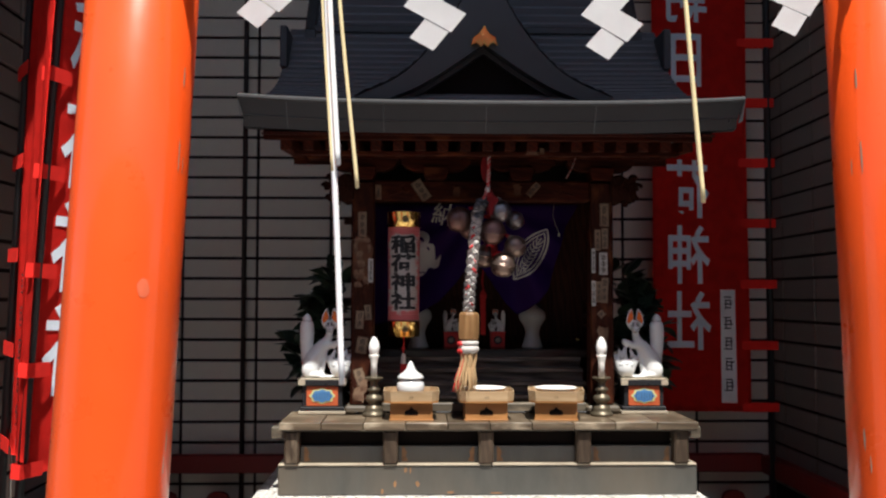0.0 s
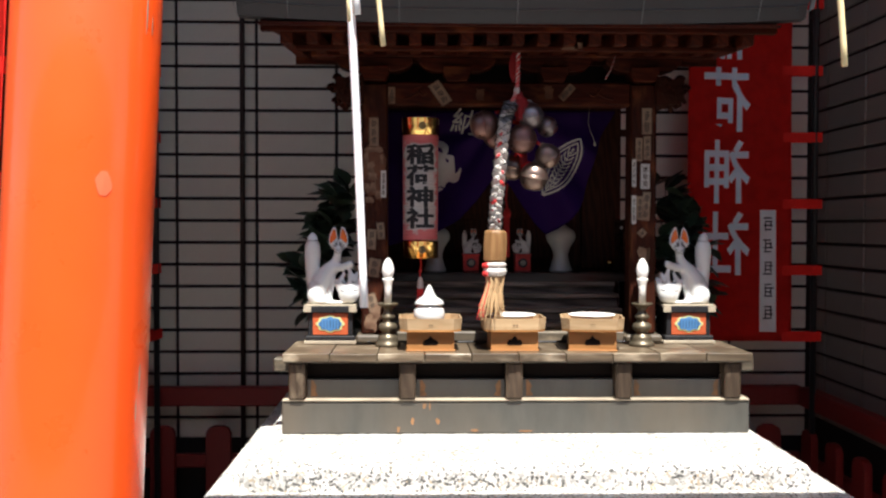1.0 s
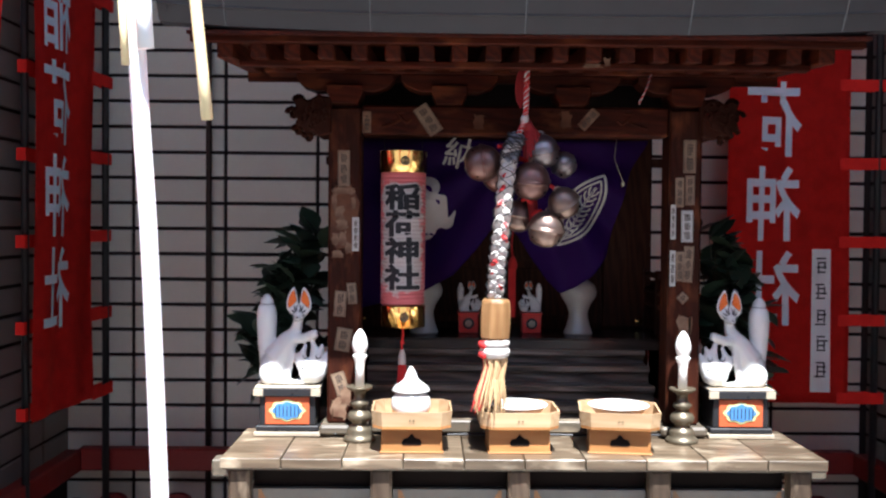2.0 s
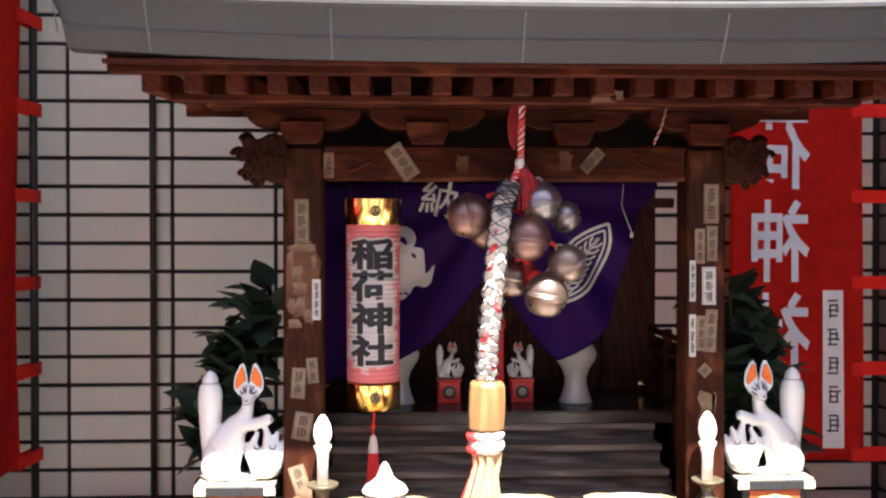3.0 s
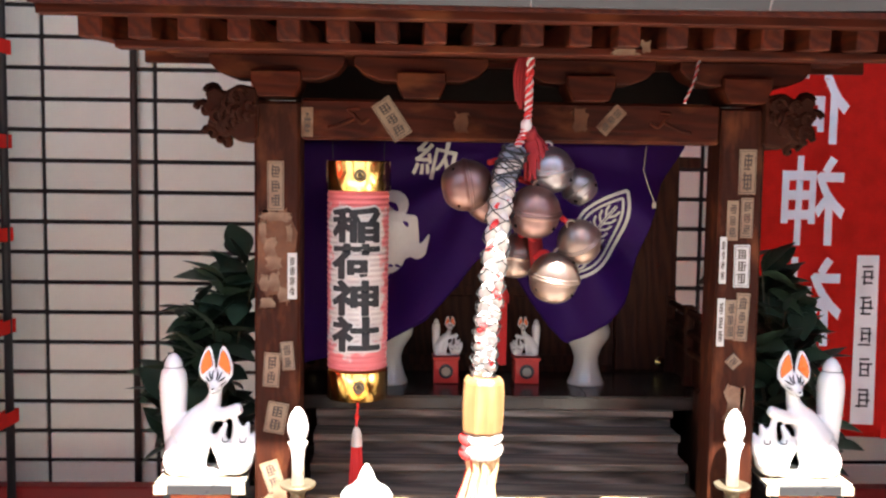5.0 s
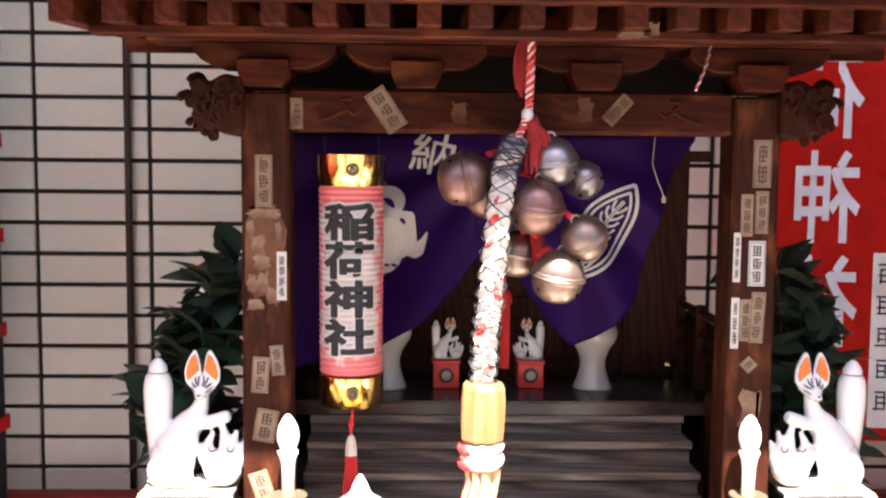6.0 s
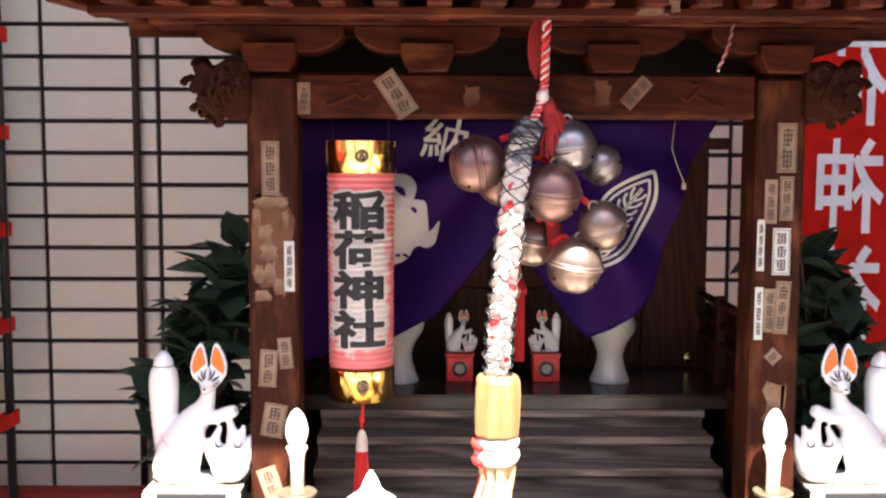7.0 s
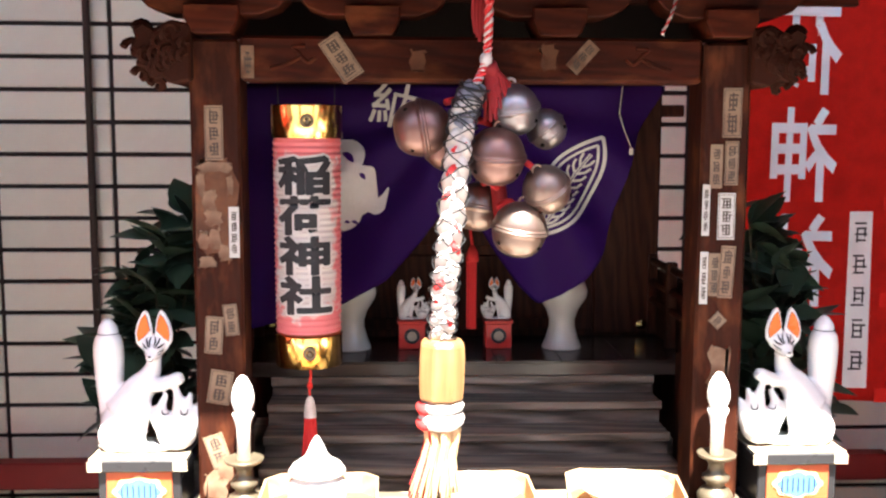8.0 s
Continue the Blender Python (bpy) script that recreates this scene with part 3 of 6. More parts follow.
def build_shrine():
    t = thing("shrine", 0, 0.6, DECK, "small dark red-brown wooden Inari shrine with a sheet metal roof", "shrine")
    base = Matrix.Translation((0, -0.6, -DECK))

    def p(name, bm, material, parent=None, label="", smooth=False):
        return part(name, bm, material, parent or t, label, None if parent else base, smooth)

    # two front posts on stone feet
    posts = []
    for x in (-0.411, 0.396):
        p("post_foot", box(x - 0.055, x + 0.055, 0.20, 0.325, DECK + 0.006, 1.05, 0.006), M_WEATHER_X)
        posts.append(p("post", box(x - 0.039, x + 0.039, 0.225, 0.303, 1.0505, 1.80, 0.005), M_BROWN_Z))
    left, right = posts
    Y = 0.2245
    slip(left, -0.413, Y, 1.655, 0.028, 0.085, 0, M_SLIP, 3)
    residue(left, -0.411, Y + 0.0009, 1.53, 0.080, 0.20, 61, M_STAIN)
    for k, (dx, z, w, h) in enumerate(((-0.004, 1.602, 0.062, 0.020), (-0.024, 1.575, 0.016, 0.05), (-0.012, 1.548, 0.026, 0.045), (-0.006, 1.522, 0.034, 0.030), (-0.022, 1.488, 0.020, 0.034), (-0.004, 1.488, 0.022, 0.045), (0.012, 1.468, 0.026, 0.030), (-0.018, 1.452, 0.034, 0.020), (0.020, 1.572, 0.012, 0.04))):
        residue(left, -0.410 + dx, Y - 0.0003 * k, z, w, h, 70 + k)
    residue(left, -0.420, Y, 1.085, 0.05, 0.06, 91)
    residue(left, -0.405, Y - 0.0006, 1.115, 0.03, 0.05, 92)
    slip(left, -0.384, Y - 0.003, 1.50, 0.016, 0.08, 0, M_SLIP_WHITE, 4)
    slip(left, -0.420, Y, 1.335, 0.028, 0.06, 4, M_SLIP, 2)
    slip(left, -0.392, Y - 0.0022, 1.36, 0.022, 0.05, -5, M_SLIP, 2)
    slip(left, -0.412, Y, 1.25, 0.036, 0.055, 10, M_SLIP, 2)
    slip(left, -0.418, Y, 1.145, 0.032, 0.055, -18, M_SLIP, 2)
    slip(right, 0.405, Y, 1.69, 0.030, 0.078, 0, M_SLIP, 2)
    slip(right, 0.382, Y, 1.605, 0.020, 0.07, 0, M_SLIP, 3)
    slip(right, 0.406, Y - 0.0022, 1.61, 0.022, 0.07, 0, M_SLIP, 3)
    slip(right, 0.401, Y, 1.525, 0.028, 0.075, 0, M_SLIP_WHITE, 3)
    slip(right, 0.3675, Y, 1.535, 0.012, 0.082, 0, M_SLIP_WHITE, 4)
    slip(right, 0.3675, Y, 1.425, 0.013, 0.085, 0, M_SLIP_WHITE, 3)
    slip(right, 0.385, Y, 1.43, 0.020, 0.07, 0, M_SLIP, 3)
    slip(right, 0.404, Y - 0.0022, 1.435, 0.024, 0.085, 3, M_SLIP, 3)
    slip(right, 0.393, Y, 1.355, 0.022, 0.022, 45, M_SLIP, 1)
    residue(right, 0.397, Y, 1.28, 0.045, 0.08, 5)

    # rainbow beam with carved noses
    beam = p("beam", box(-0.372, 0.357, 0.232, 0.296, 1.736, 1.806, 0.005), M_BROWN_X)
    slip(beam, -0.215, 0.2315, 1.772, 0.036, 0.074, -34, M_SLIP, 3)
    residue(beam, 0.11, 0.2315, 1.776, 0.036, 0.05, 44, M_STAIN)
    slip(beam, 0.165, 0.2315, 1.776, 0.024, 0.054, 42, M_PASTE, 3)
    slip(beam, -0.36, 0.2315, 1.765, 0.02, 0.05, 0, M_PASTE, 1)
    residue(beam, -0.095, 0.2315, 1.768, 0.034, 0.044, 9, M_STAIN)
    for x, f in ((-0.29, 1), (0.27, -1)):
        for pts in (((-0.035, 1.755), (-0.01, 1.762), (0.012, 1.775), (0.0, 1.787), (0.02, 1.79)), ((0.012, 1.775), (0.024, 1.765), (0.036, 1.772))):
            p("carved_scroll", tube(catmull([(x + f * a, 0.232, z) for a, z in pts], 16), 0.0032, 6), M_BROWN_X, beam)
    for sx, x0 in ((-1, -0.45), (1, 0.435)):
        outline = [(0, 1.735), (0.03, 1.728), (0.045, 1.742), (0.06, 1.735), (0.07, 1.752), (0.085, 1.757), (0.078, 1.772), (0.092, 1.785), (0.082, 1.797), (0.088, 1.812), (0.070, 1.822), (0.055, 1.812), (0.03, 1.826), (0, 1.82)]
        nose = p("carved_nose", prism([(x0 + sx * (a - 0.008), z) for a, z in outline], 0.205, 0.320, bevel=0.004), M_CARVE, None, "dark carved beam end with curls")
        for k in range(16):
            rnd = random.Random(k + 50 * sx)
            a, z, r = rnd.uniform(0.0, 0.065), rnd.uniform(1.748, 1.808), rnd.uniform(0.006, 0.013)
            ring = [(x0 + sx * a + r * math.cos(w * 0.6), 0.203 + 0.002 * math.sin(w), z + r * math.sin(w * 0.6)) for w in range(9)]
            p("curl", tube(ring, 0.0045, 5), M_CARVE, nose)
        for a, z, r in ((0.086, 1.786, 0.012), (0.074, 1.746, 0.010), (0.070, 1.815, 0.011), (0.050, 1.730, 0.009)):
            ring = [(x0 + sx * (a + r * (1 - w / 16) * math.cos(w * 0.7)), 0.225 + 0.004 * w, z + r * (1 - w / 16) * math.sin(w * 0.7)) for w in range(12)]
            p("curl", tube(ring, 0.0065, 6), M_CARVE, nose)

    # brackets: boat-shaped arms on small blocks
    for x in (-0.411, -0.165, 0.125, 0.396):
        arm = [(x - 0.115, 1.878), (x - 0.115, 1.864), (x - 0.10, 1.848), (x - 0.07, 1.837), (x + 0.07, 1.837), (x + 0.10, 1.848), (x + 0.115, 1.864), (x + 0.115, 1.878)]
        p("bracket_arm", prism(arm, 0.225, 0.29, bevel=0.002), M_BROWN_X)
        blk = [(x - 0.042, 1.850), (x - 0.042, 1.831), (x - 0.030, 1.8065), (x + 0.030, 1.8065), (x + 0.042, 1.831), (x + 0.042, 1.850)]
        p("bracket_block", prism(blk, 0.208, 0.305, bevel=0.002), M_BROWN_X)
    p("purlin", box(-0.60, 0.585, 0.222, 0.295, 1.8785, 1.893, 0.003), M_BROWN_X)
    p("frieze_board", box(-0.655, 0.64, 0.305, 0.32, 1.87, 1.955, 0), M_BROWN_X)
    # near-black sheet filling the shaded gap above the beam
    p("porch_gap_shade", box(-0.40, 0.40, 0.40, 0.42, 1.80, 2.0, 0), M_SHADEBLACK)

    # eaves: boards and two rows of rafters
    p("eave_board", box(-0.70, 0.685, -0.075, -0.052, 1.893, 1.922, 0.002), M_BROWN_X)
    p("eave_strip", box(-0.615, 0.60, 0.0, 0.03, 1.857, 1.870, 0.002), M_BROWN_X)
    for k, (x, w, h) in enumerate(((0.135, 0.05, 0.012), (0.165, 0.02, 0.022))):
        residue(t, x, -0.6 - 0.0012 * k, 1.864 - DECK + 0.008 * k, w, h, 31 + k)
    soffit = bmesh.new()
    vs = [soffit.verts.new(v) for v in ((-0.7, -0.1, 1.903), (0.685, -0.1, 1.903), (0.685, 0.9, 2.03), (-0.7, 0.9, 2.03), (-0.7, -0.1, 1.911), (0.685, -0.1, 1.911), (0.685, 0.9, 2.04), (-0.7, 0.9, 2.04))]
    for q in ((0, 3, 2, 1), (4, 5, 6, 7), (0, 1, 5, 4), (1, 2, 6, 5), (2, 3, 7, 6), (3, 0, 4, 7)):
        soffit.faces.new([vs[i] for i in q])
    p("soffit", soffit, M_BROWN_Y)
    rafter = part("rafter", box(-0.0165, 0.0165, -0.046, 0.42, -0.003, 0.036, 0.002), M_BROWN_Y, t)
    for k in range(19):
        o = rafter if k == 0 else new("rafter", rafter.data)
        o.parent = t
        o.matrix_local = base @ pose(-0.635 + 0.0695 * k, 0, 1.8715, 4.0, 0, 0)

    # roof: stepped sheet rows
    bm = bmesh.new()
    rows = 34
    ys = [-0.15 + 0.9 * (k / rows) for k in range(rows + 1)]

    def half(y):
        s = (y + 0.15) / 0.9
        return (0.650 if s < 0.56 else 0.578) + 0.115 * math.exp(-s * 9)

    def mid(y):
        return -0.03 * min(1.0, (y + 0.15) / 0.15)

    def lift(x, y):
        return roof_height(y) + 0.018 * (abs(x) / 0.76) ** 3 * max(0, 1 - (y + 0.15) / 0.5)
    cols = 24
    for a, b in zip(ys, ys[1:]):
        lo = [bm.verts.new((mid(a) - half(a) + 2 * half(a) * c / cols, a, lift(-half(a) + 2 * half(a) * c / cols, a) + 0.0060)) for c in range(cols + 1)]
        hi = [bm.verts.new((mid(b) - half(a) + 2 * half(a) * c / cols, b, lift(-half(a) + 2 * half(a) * c / cols, b))) for c in range(cols + 1)]
        un = [bm.verts.new((v.co.x, v.co.y, v.co.z - 0.0060)) for v in lo]
        for c in range(cols):
            bm.faces.new((lo[c], lo[c + 1], hi[c + 1], hi[c]))
            bm.faces.new((un[c], un[c + 1], lo[c + 1], lo[c]))
        for side in (0, cols):
            v = bm.verts.new((lo[side].co.x * 0.985, a, lo[side].co.z - 0.075))
            w = bm.verts.new((hi[side].co.x * 0.985, b, hi[side].co.z - 0.075))
            bm.faces.new((lo[side], hi[side], w, v))
    bmesh.ops.remove_doubles(bm, verts=bm.verts[:], dist=0.0004)
    roof = p("roof", bm, M_ROOFROW, None, "dark grey sheet metal roof in fine rows")
    # raised verge and end caps of the upper roof
    for sx in (-1, 1):
        verge = bmesh.new()
        x = -0.03 + sx * 0.578
        line = [(x, y, roof_height(y) + 0.012) for y in (0.355, 0.42, 0.50, 0.60, 0.70, 0.75)]
        tube(line, 0.020, 8, verge)
        box(x - 0.02, x + 0.02, 0.345, 0.70, roof_height(0.36) - 0.10, roof_height(0.36) + 0.02, 0.004, verge)
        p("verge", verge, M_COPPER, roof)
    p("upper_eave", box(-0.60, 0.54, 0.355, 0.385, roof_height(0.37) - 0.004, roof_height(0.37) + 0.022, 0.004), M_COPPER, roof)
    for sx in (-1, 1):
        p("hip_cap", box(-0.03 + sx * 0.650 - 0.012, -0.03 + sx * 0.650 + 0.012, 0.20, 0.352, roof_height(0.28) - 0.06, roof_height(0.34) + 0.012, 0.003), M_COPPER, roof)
    # fascia in lapped sheets with pale joints
    xs = [-0.765, -0.62, -0.33, -0.02, 0.31, 0.62, 0.76]
    for a, b in zip(xs, xs[1:]):
        f = bmesh.new()
        n = 6
        top = []
        for k in range(n + 1):
            x = a + (b - a) * k / n
            z = lift(x, -0.15)
            inset = 0.985
            top.append([f.verts.new((x * s, y, z + dz)) for s, y, dz in ((1, -0.15, 0.006), (1, -0.156, 0.0), (1, -0.156, -0.006), (1, -0.148, -0.010), (inset, -0.126, -0.050), (inset, -0.126, -0.054), (inset, -0.121, -0.056), (inset, -0.104, -0.086), (inset, -0.07, -0.088))])
        for u, v in zip(top, top[1:]):
            for i in range(len(u) - 1):
                f.faces.new((u[i], u[i + 1], v[i + 1], v[i]))
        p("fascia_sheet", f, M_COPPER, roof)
    for x in xs[1:-1]:
        z = lift(x, -0.15)
        p("sheet_joint", tube([(x, -0.147, z - 0.012), (x, -0.1255, z - 0.052), (x, -0.1035, z - 0.085)], 0.0022, 5), M_JOINTLINE, roof)

    # front gable
    outer = catmull([(0.405, 2.035), (0.26, 2.105), (0.155, 2.21), (0.075, 2.335), (0.0, 2.50)], 14)
    inner = catmull([(0.30, 2.03), (0.21, 2.068), (0.12, 2.122), (0.05, 2.17), (0.0, 2.205)], 14)
    for sx in (-1, 1):
        f = bmesh.new()
        for y0, y1, off in ((-0.03, 0.02, 0.0), (0.021, 0.05, -0.018)):
            ra = [f.verts.new((sx * q.x - 0.02, y0, q.y + off)) for q in outer]
            rb = [f.verts.new((sx * q.x - 0.02, y0, q.y + off)) for q in inner]
            rc = [f.verts.new((sx * q.x - 0.02, y1, q.y + off)) for q in outer]
            rd = [f.verts.new((sx * q.x - 0.02, y1, q.y + off)) for q in inner]
            for i in range(14):
                f.faces.new((ra[i], ra[i + 1], rb[i + 1], rb[i]))
                f.faces.new((rb[i], rb[i + 1], rd[i + 1], rd[i]))
                f.faces.new((ra[i], rc[i], rc[i + 1], ra[i + 1]))
        bmesh.ops.recalc_face_normals(f, faces=f.faces[:])
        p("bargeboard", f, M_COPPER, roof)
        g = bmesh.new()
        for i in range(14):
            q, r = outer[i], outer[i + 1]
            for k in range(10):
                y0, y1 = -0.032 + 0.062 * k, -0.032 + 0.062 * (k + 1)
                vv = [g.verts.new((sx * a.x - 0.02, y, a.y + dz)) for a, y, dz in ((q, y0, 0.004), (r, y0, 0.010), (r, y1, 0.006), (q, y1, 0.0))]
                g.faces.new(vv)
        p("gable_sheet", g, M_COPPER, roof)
    # gable recess drawn as a near-black sheet for its shade
    p("gable_face", prism([(-0.33, 2.0), (0.29, 2.0), (0.10, 2.16), (-0.02, 2.23), (-0.14, 2.16)], 0.04, 0.05), M_SHADEBLACK, roof)
    orn = [(-0.062, 2.195), (-0.056, 2.222), (-0.036, 2.236), (-0.020, 2.262), (-0.004, 2.236), (0.016, 2.222), (0.022, 2.195), (0.006, 2.205), (-0.010, 2.190), (-0.020, 2.203), (-0.030, 2.190), (-0.046, 2.205)]
    p("gable_ornament", prism(orn, -0.046, -0.031, bevel=0.002), M_GOLD, roof, "gilt gable ornament")

    # hall behind the porch
    p("hall_front", box(-0.445, 0.445, 0.785, 0.80, 1.2, 2.0, 0), M_DOOR)
    for x0, x1 in ((-0.44, -0.30), (0.30, 0.44)):
        p("side_leaf", box(x0, x1, 0.768, 0.784, 1.225, 1.80, 0.003), M_DOOR)
    for x0, x1, sx in ((-0.297, -0.003, -1), (0.003, 0.297, 1)):
        d = p("door", box(x0, x1, 0.762, 0.784, 1.235, 1.80, 0.003), M_DOOR, None, "dark panelled shrine door")
        for z0, z1 in ((1.26, 1.40), (1.42, 1.58), (1.60, 1.78)):
            p("door_panel", box(x0 + 0.03, x1 - 0.03, 0.757, 0.7625, z0, z1, 0.003), M_DOOR, d)
    for x in (0.407, -0.407):
        p("ring_plate", lathe([(0.012, 0), (0.012, 0.004), (0.005, 0.008), (0.0, 0.009)], 16, at=pose(x, 0.767, 1.245, 90, 0, 0)), M_GOLD)
    p("hall_beam", box(-0.52, 0.50, 0.802, 0.83, 1.70, 1.725, 0.002), M_DOOR)
    p("hall_body", box(-0.445, 0.445, 0.801, 1.25, 1.03, 2.05, 0), M_DOOR)
    p("porch_floor", box(-0.445, 0.445, 0.522, 0.784, 1.19, 1.217, 0.002), M_FLOOR)
    for k in range(7):
        x0 = -0.443 + 0.1266 * k
        p("floor_plank", box(x0, x0 + 0.1256, 0.516, 0.76, 1.2172, 1.2215, 0.001), M_FLOOR)
    for k, (y0, z1) in enumerate(((0.335, 1.072), (0.395, 1.113), (0.455, 1.155), (0.515, 1.190))):
        step = p("step", box(-0.372, 0.372, y0 + 0.004, y0 + 0.075, z1 - 0.017, z1, 0.0025), M_STEP)
        p("nosing", box(-0.3715, 0.3715, y0, y0 + 0.0038, z1 - 0.013, z1 - 0.0005, 0.0015), M_STEP, step)
        # thin pale strip standing for the lit front of the tread
        p("worn_edge", box(-0.371, 0.371, y0 - 0.0006, y0 + 0.010, z1 - 0.0015, z1 + 0.0012, 0.0006), M_NOSING, step, "pale strip for the lit and worn front of a step")
        p("riser", box(-0.371, 0.371, y0 + 0.016, y0 + 0.072, z1 - 0.06, z1 - 0.0175, 0.001), M_RISER)
    p("front_sill", box(-0.345, 0.345, 0.24, 0.275, DECK + 0.006, 1.055, 0.003), M_WEATHER_X)
    for sx in (-1, 1):
        x = sx * 0.43
        p("stringer", box(x - 0.02, x + 0.02, 0.46, 0.51, 1.03, 1.24, 0.002), M_DOOR)
        p("side_panel", box(x + sx * 0.012, x + sx * 0.024, 0.455, 0.784, 1.03, 1.365, 0.001), M_DOOR)
        for z in (1.30, 1.34, 1.385):
            p("rail", tube([(x, 0.45, z), (x, 0.62, z), (x, 0.78, z)], 0.0085, 8), M_DOOR)
        for y in (0.47, 0.62, 0.77):
            p("baluster", box(x - 0.010, x + 0.010, y - 0.010, y + 0.010, 1.2225, 1.40, 0.002), M_DOOR)
        p("sloping_rail", tube([(x, 0.34, 1.15), (x, 0.40, 1.24), (x, 0.46, 1.30)], 0.010, 8), M_DOOR)
        p("newel", box(x - 0.014, x + 0.014, 0.326, 0.354, DECK + 0.006, 1.17, 0.003), M_DOOR)
    return t


build_shrine()


# ---- curtain behind the beam ----
def curtain_foot(x):
    pts = [(-0.42, 1.30), (-0.34, 1.32), (-0.227, 1.352), (-0.15, 1.395), (-0.09, 1.46), (-0.05, 1.515), (-0.02, 1.53), (0.01, 1.505), (0.05, 1.44), (0.09, 1.385), (0.128, 1.348), (0.165, 1.365), (0.205, 1.395), (0.24, 1.44), (0.27, 1.55), (0.30, 1.66), (0.345, 1.735)]
    for (a, za), (b, zb) in zip(pts, pts[1:]):
        if a <= x <= b:
            return za + (zb - za) * (x - a) / (b - a)
    return pts[-1][1] if x > 0 else pts[0][1]


def curtain_y(x, z):
    d = 1.74 - z
    g = math.hypot(x + 0.02, (z - 1.52) * 0.8)
    fold = 0.019 * math.sin(11 * math.atan2(z - 1.72, x + 0.02) + 8 * g) * min(1, d * 6) * min(1, g * 5)
    return 0.405 + fold + 0.02 * d - 0.008 * math.sin(9 * x) + 0.004 * math.sin(40 * x + 12 * z)


def build_curtain():
    t = thing("shrine_curtain", 0, 0.41, 1.735, "purple silk curtain with white crests gathered up in the middle", "curtain")
    inv = Matrix.Translation((0, -0.41, -1.735))
    bm = bmesh.new()
    nx, nz = 90, 36
    grid = []
    for i in range(nx + 1):
        x = -0.42 + 0.765 * i / nx
        zb = curtain_foot(x)
        grid.append([bm.verts.new((x, curtain_y(x, 1.742 + (zb - 1.742) * j / nz), 1.742 + (zb - 1.742) * j / nz)) for j in range(nz + 1)])
    for i in range(nx):
        for j in range(nz):
            bm.faces.new((grid[i][j], grid[i + 1][j], grid[i + 1][j + 1], grid[i][j + 1]))
    bmesh.ops.solidify(bm, geom=bm.faces[:], thickness=-0.0015)
    part("cloth", bm, M_PURPLE, t, at=inv, smooth=True)

    def printed(name, bm, label, m=M_CREAM_PRINT, off=0.0035):
        bmesh.ops.triangulate(bm, faces=bm.faces[:])
        for _ in range(3):
            long = [e for e in bm.edges if e.calc_length() > 0.012]
            if long:
                bmesh.ops.subdivide_edges(bm, edges=long, cuts=1)
                bmesh.ops.triangulate(bm, faces=bm.faces[:])
        for v in bm.verts:
            v.co.y = curtain_y(v.co.x, v.co.z) - off
        part(name, bm, m, t, label, at=inv)

    nou = letters("納", 0.085, 0.0008)
    nou.transform(pose(-0.125, 0, 1.742, 0, 12, 0))
    printed("writing", nou, "white dedication character")
    # crest of curling flames with small eyes of cloth
    edge = [(0, 0.081), (0.02, 0.080), (0.035, 0.070), (0.040, 0.055), (0.036, 0.040), (0.031, 0.035), (0.036, 0.031), (0.052, 0.034), (0.058, 0.024), (0.054, 0.014), (0.044, 0.008), (0.046, -0.001), (0.060, 0.0),
            (0.058, -0.012), (0.050, -0.019), (0.055, -0.025), (0.068, -0.018), (0.081, -0.003), (0.077, -0.028), (0.072, -0.044), (0.058, -0.052), (0.044, -0.048), (0.034, -0.053), (0.027, -0.067), (0.014, -0.078), (0, -0.083)]
    right = catmull(edge, 90)
    bm = bmesh.new()
    bm.faces.new([bm.verts.new((-0.225 + q[0], 0, 1.565 + q[1])) for q in right] + [bm.verts.new((-0.225 - q[0], 0, 1.565 + q[1])) for q in right[-2:0:-1]])
    printed("flame_crest", bm, "cream crest of curling flames")
    for dx, dz, w, h, tilt in ((0.012, 0.052, 0.012, 0.006, 40), (0.036, 0.018, 0.007, 0.004, 50), (0.006, -0.066, 0.005, 0.003, 0), (0.020, -0.066, 0.006, 0.003, 20), (-0.02, 0.02, 0.010, 0.005, -40)):
        bm = bmesh.new()
        c, d = math.cos(radians(tilt)), math.sin(radians(tilt))
        oval = [(w * math.cos(a) * (1 - 0.4 * math.sin(a)), h * math.sin(a)) for a in (0.35 * k for k in range(18))]
        bm.faces.new([bm.verts.new((-0.225 + dx + u * c + v * d, 0, 1.565 + dz - u * d + v * c)) for u, v in oval])
        printed("flame_eye", bm, "purple eye of the flame crest", M_PURPLE, 0.0045)
    # crest of two bowed rice ears
    bm = bmesh.new()
    turn = pose(0.175, 0, 1.563, 0, 33, 0)

    def band(pts, w):
        for q, r in zip(pts, pts[1:]):
            d = Vector((r[0] - q[0], r[1] - q[1])).normalized()
            nrm = Vector((-d.y, d.x)) * w / 2
            vv = [bm.verts.new(turn @ Vector((a, 0, b))) for a, b in ((q[0] + nrm.x, q[1] + nrm.y), (q[0] - nrm.x, q[1] - nrm.y), (r[0] - nrm.x, r[1] - nrm.y), (r[0] + nrm.x, r[1] + nrm.y))]
            bm.faces.new(vv)
    for rx, rz, w in ((0.045, 0.106, 0.0062), (0.034, 0.089, 0.0045)):
        for sx in (-1, 1):
            band([(sx * rx * (1 - abs(k / 14 - 1) ** 2.2), rz * (k / 14 - 1)) for k in range(29)], w)
    for sx in (-1, 1):
        for k in range(9):
            z = -0.075 + 0.015 * k
            band([(sx * 0.003, z), (sx * (0.010 + 0.0035 * k * (8 - k) / 8), z + 0.009), (sx * (0.012 + 0.0045 * k * (8 - k) / 8), z + 0.020)], 0.0042)
        band([(sx * 0.002, -0.1), (sx * 0.002, 0.07)], 0.0024)
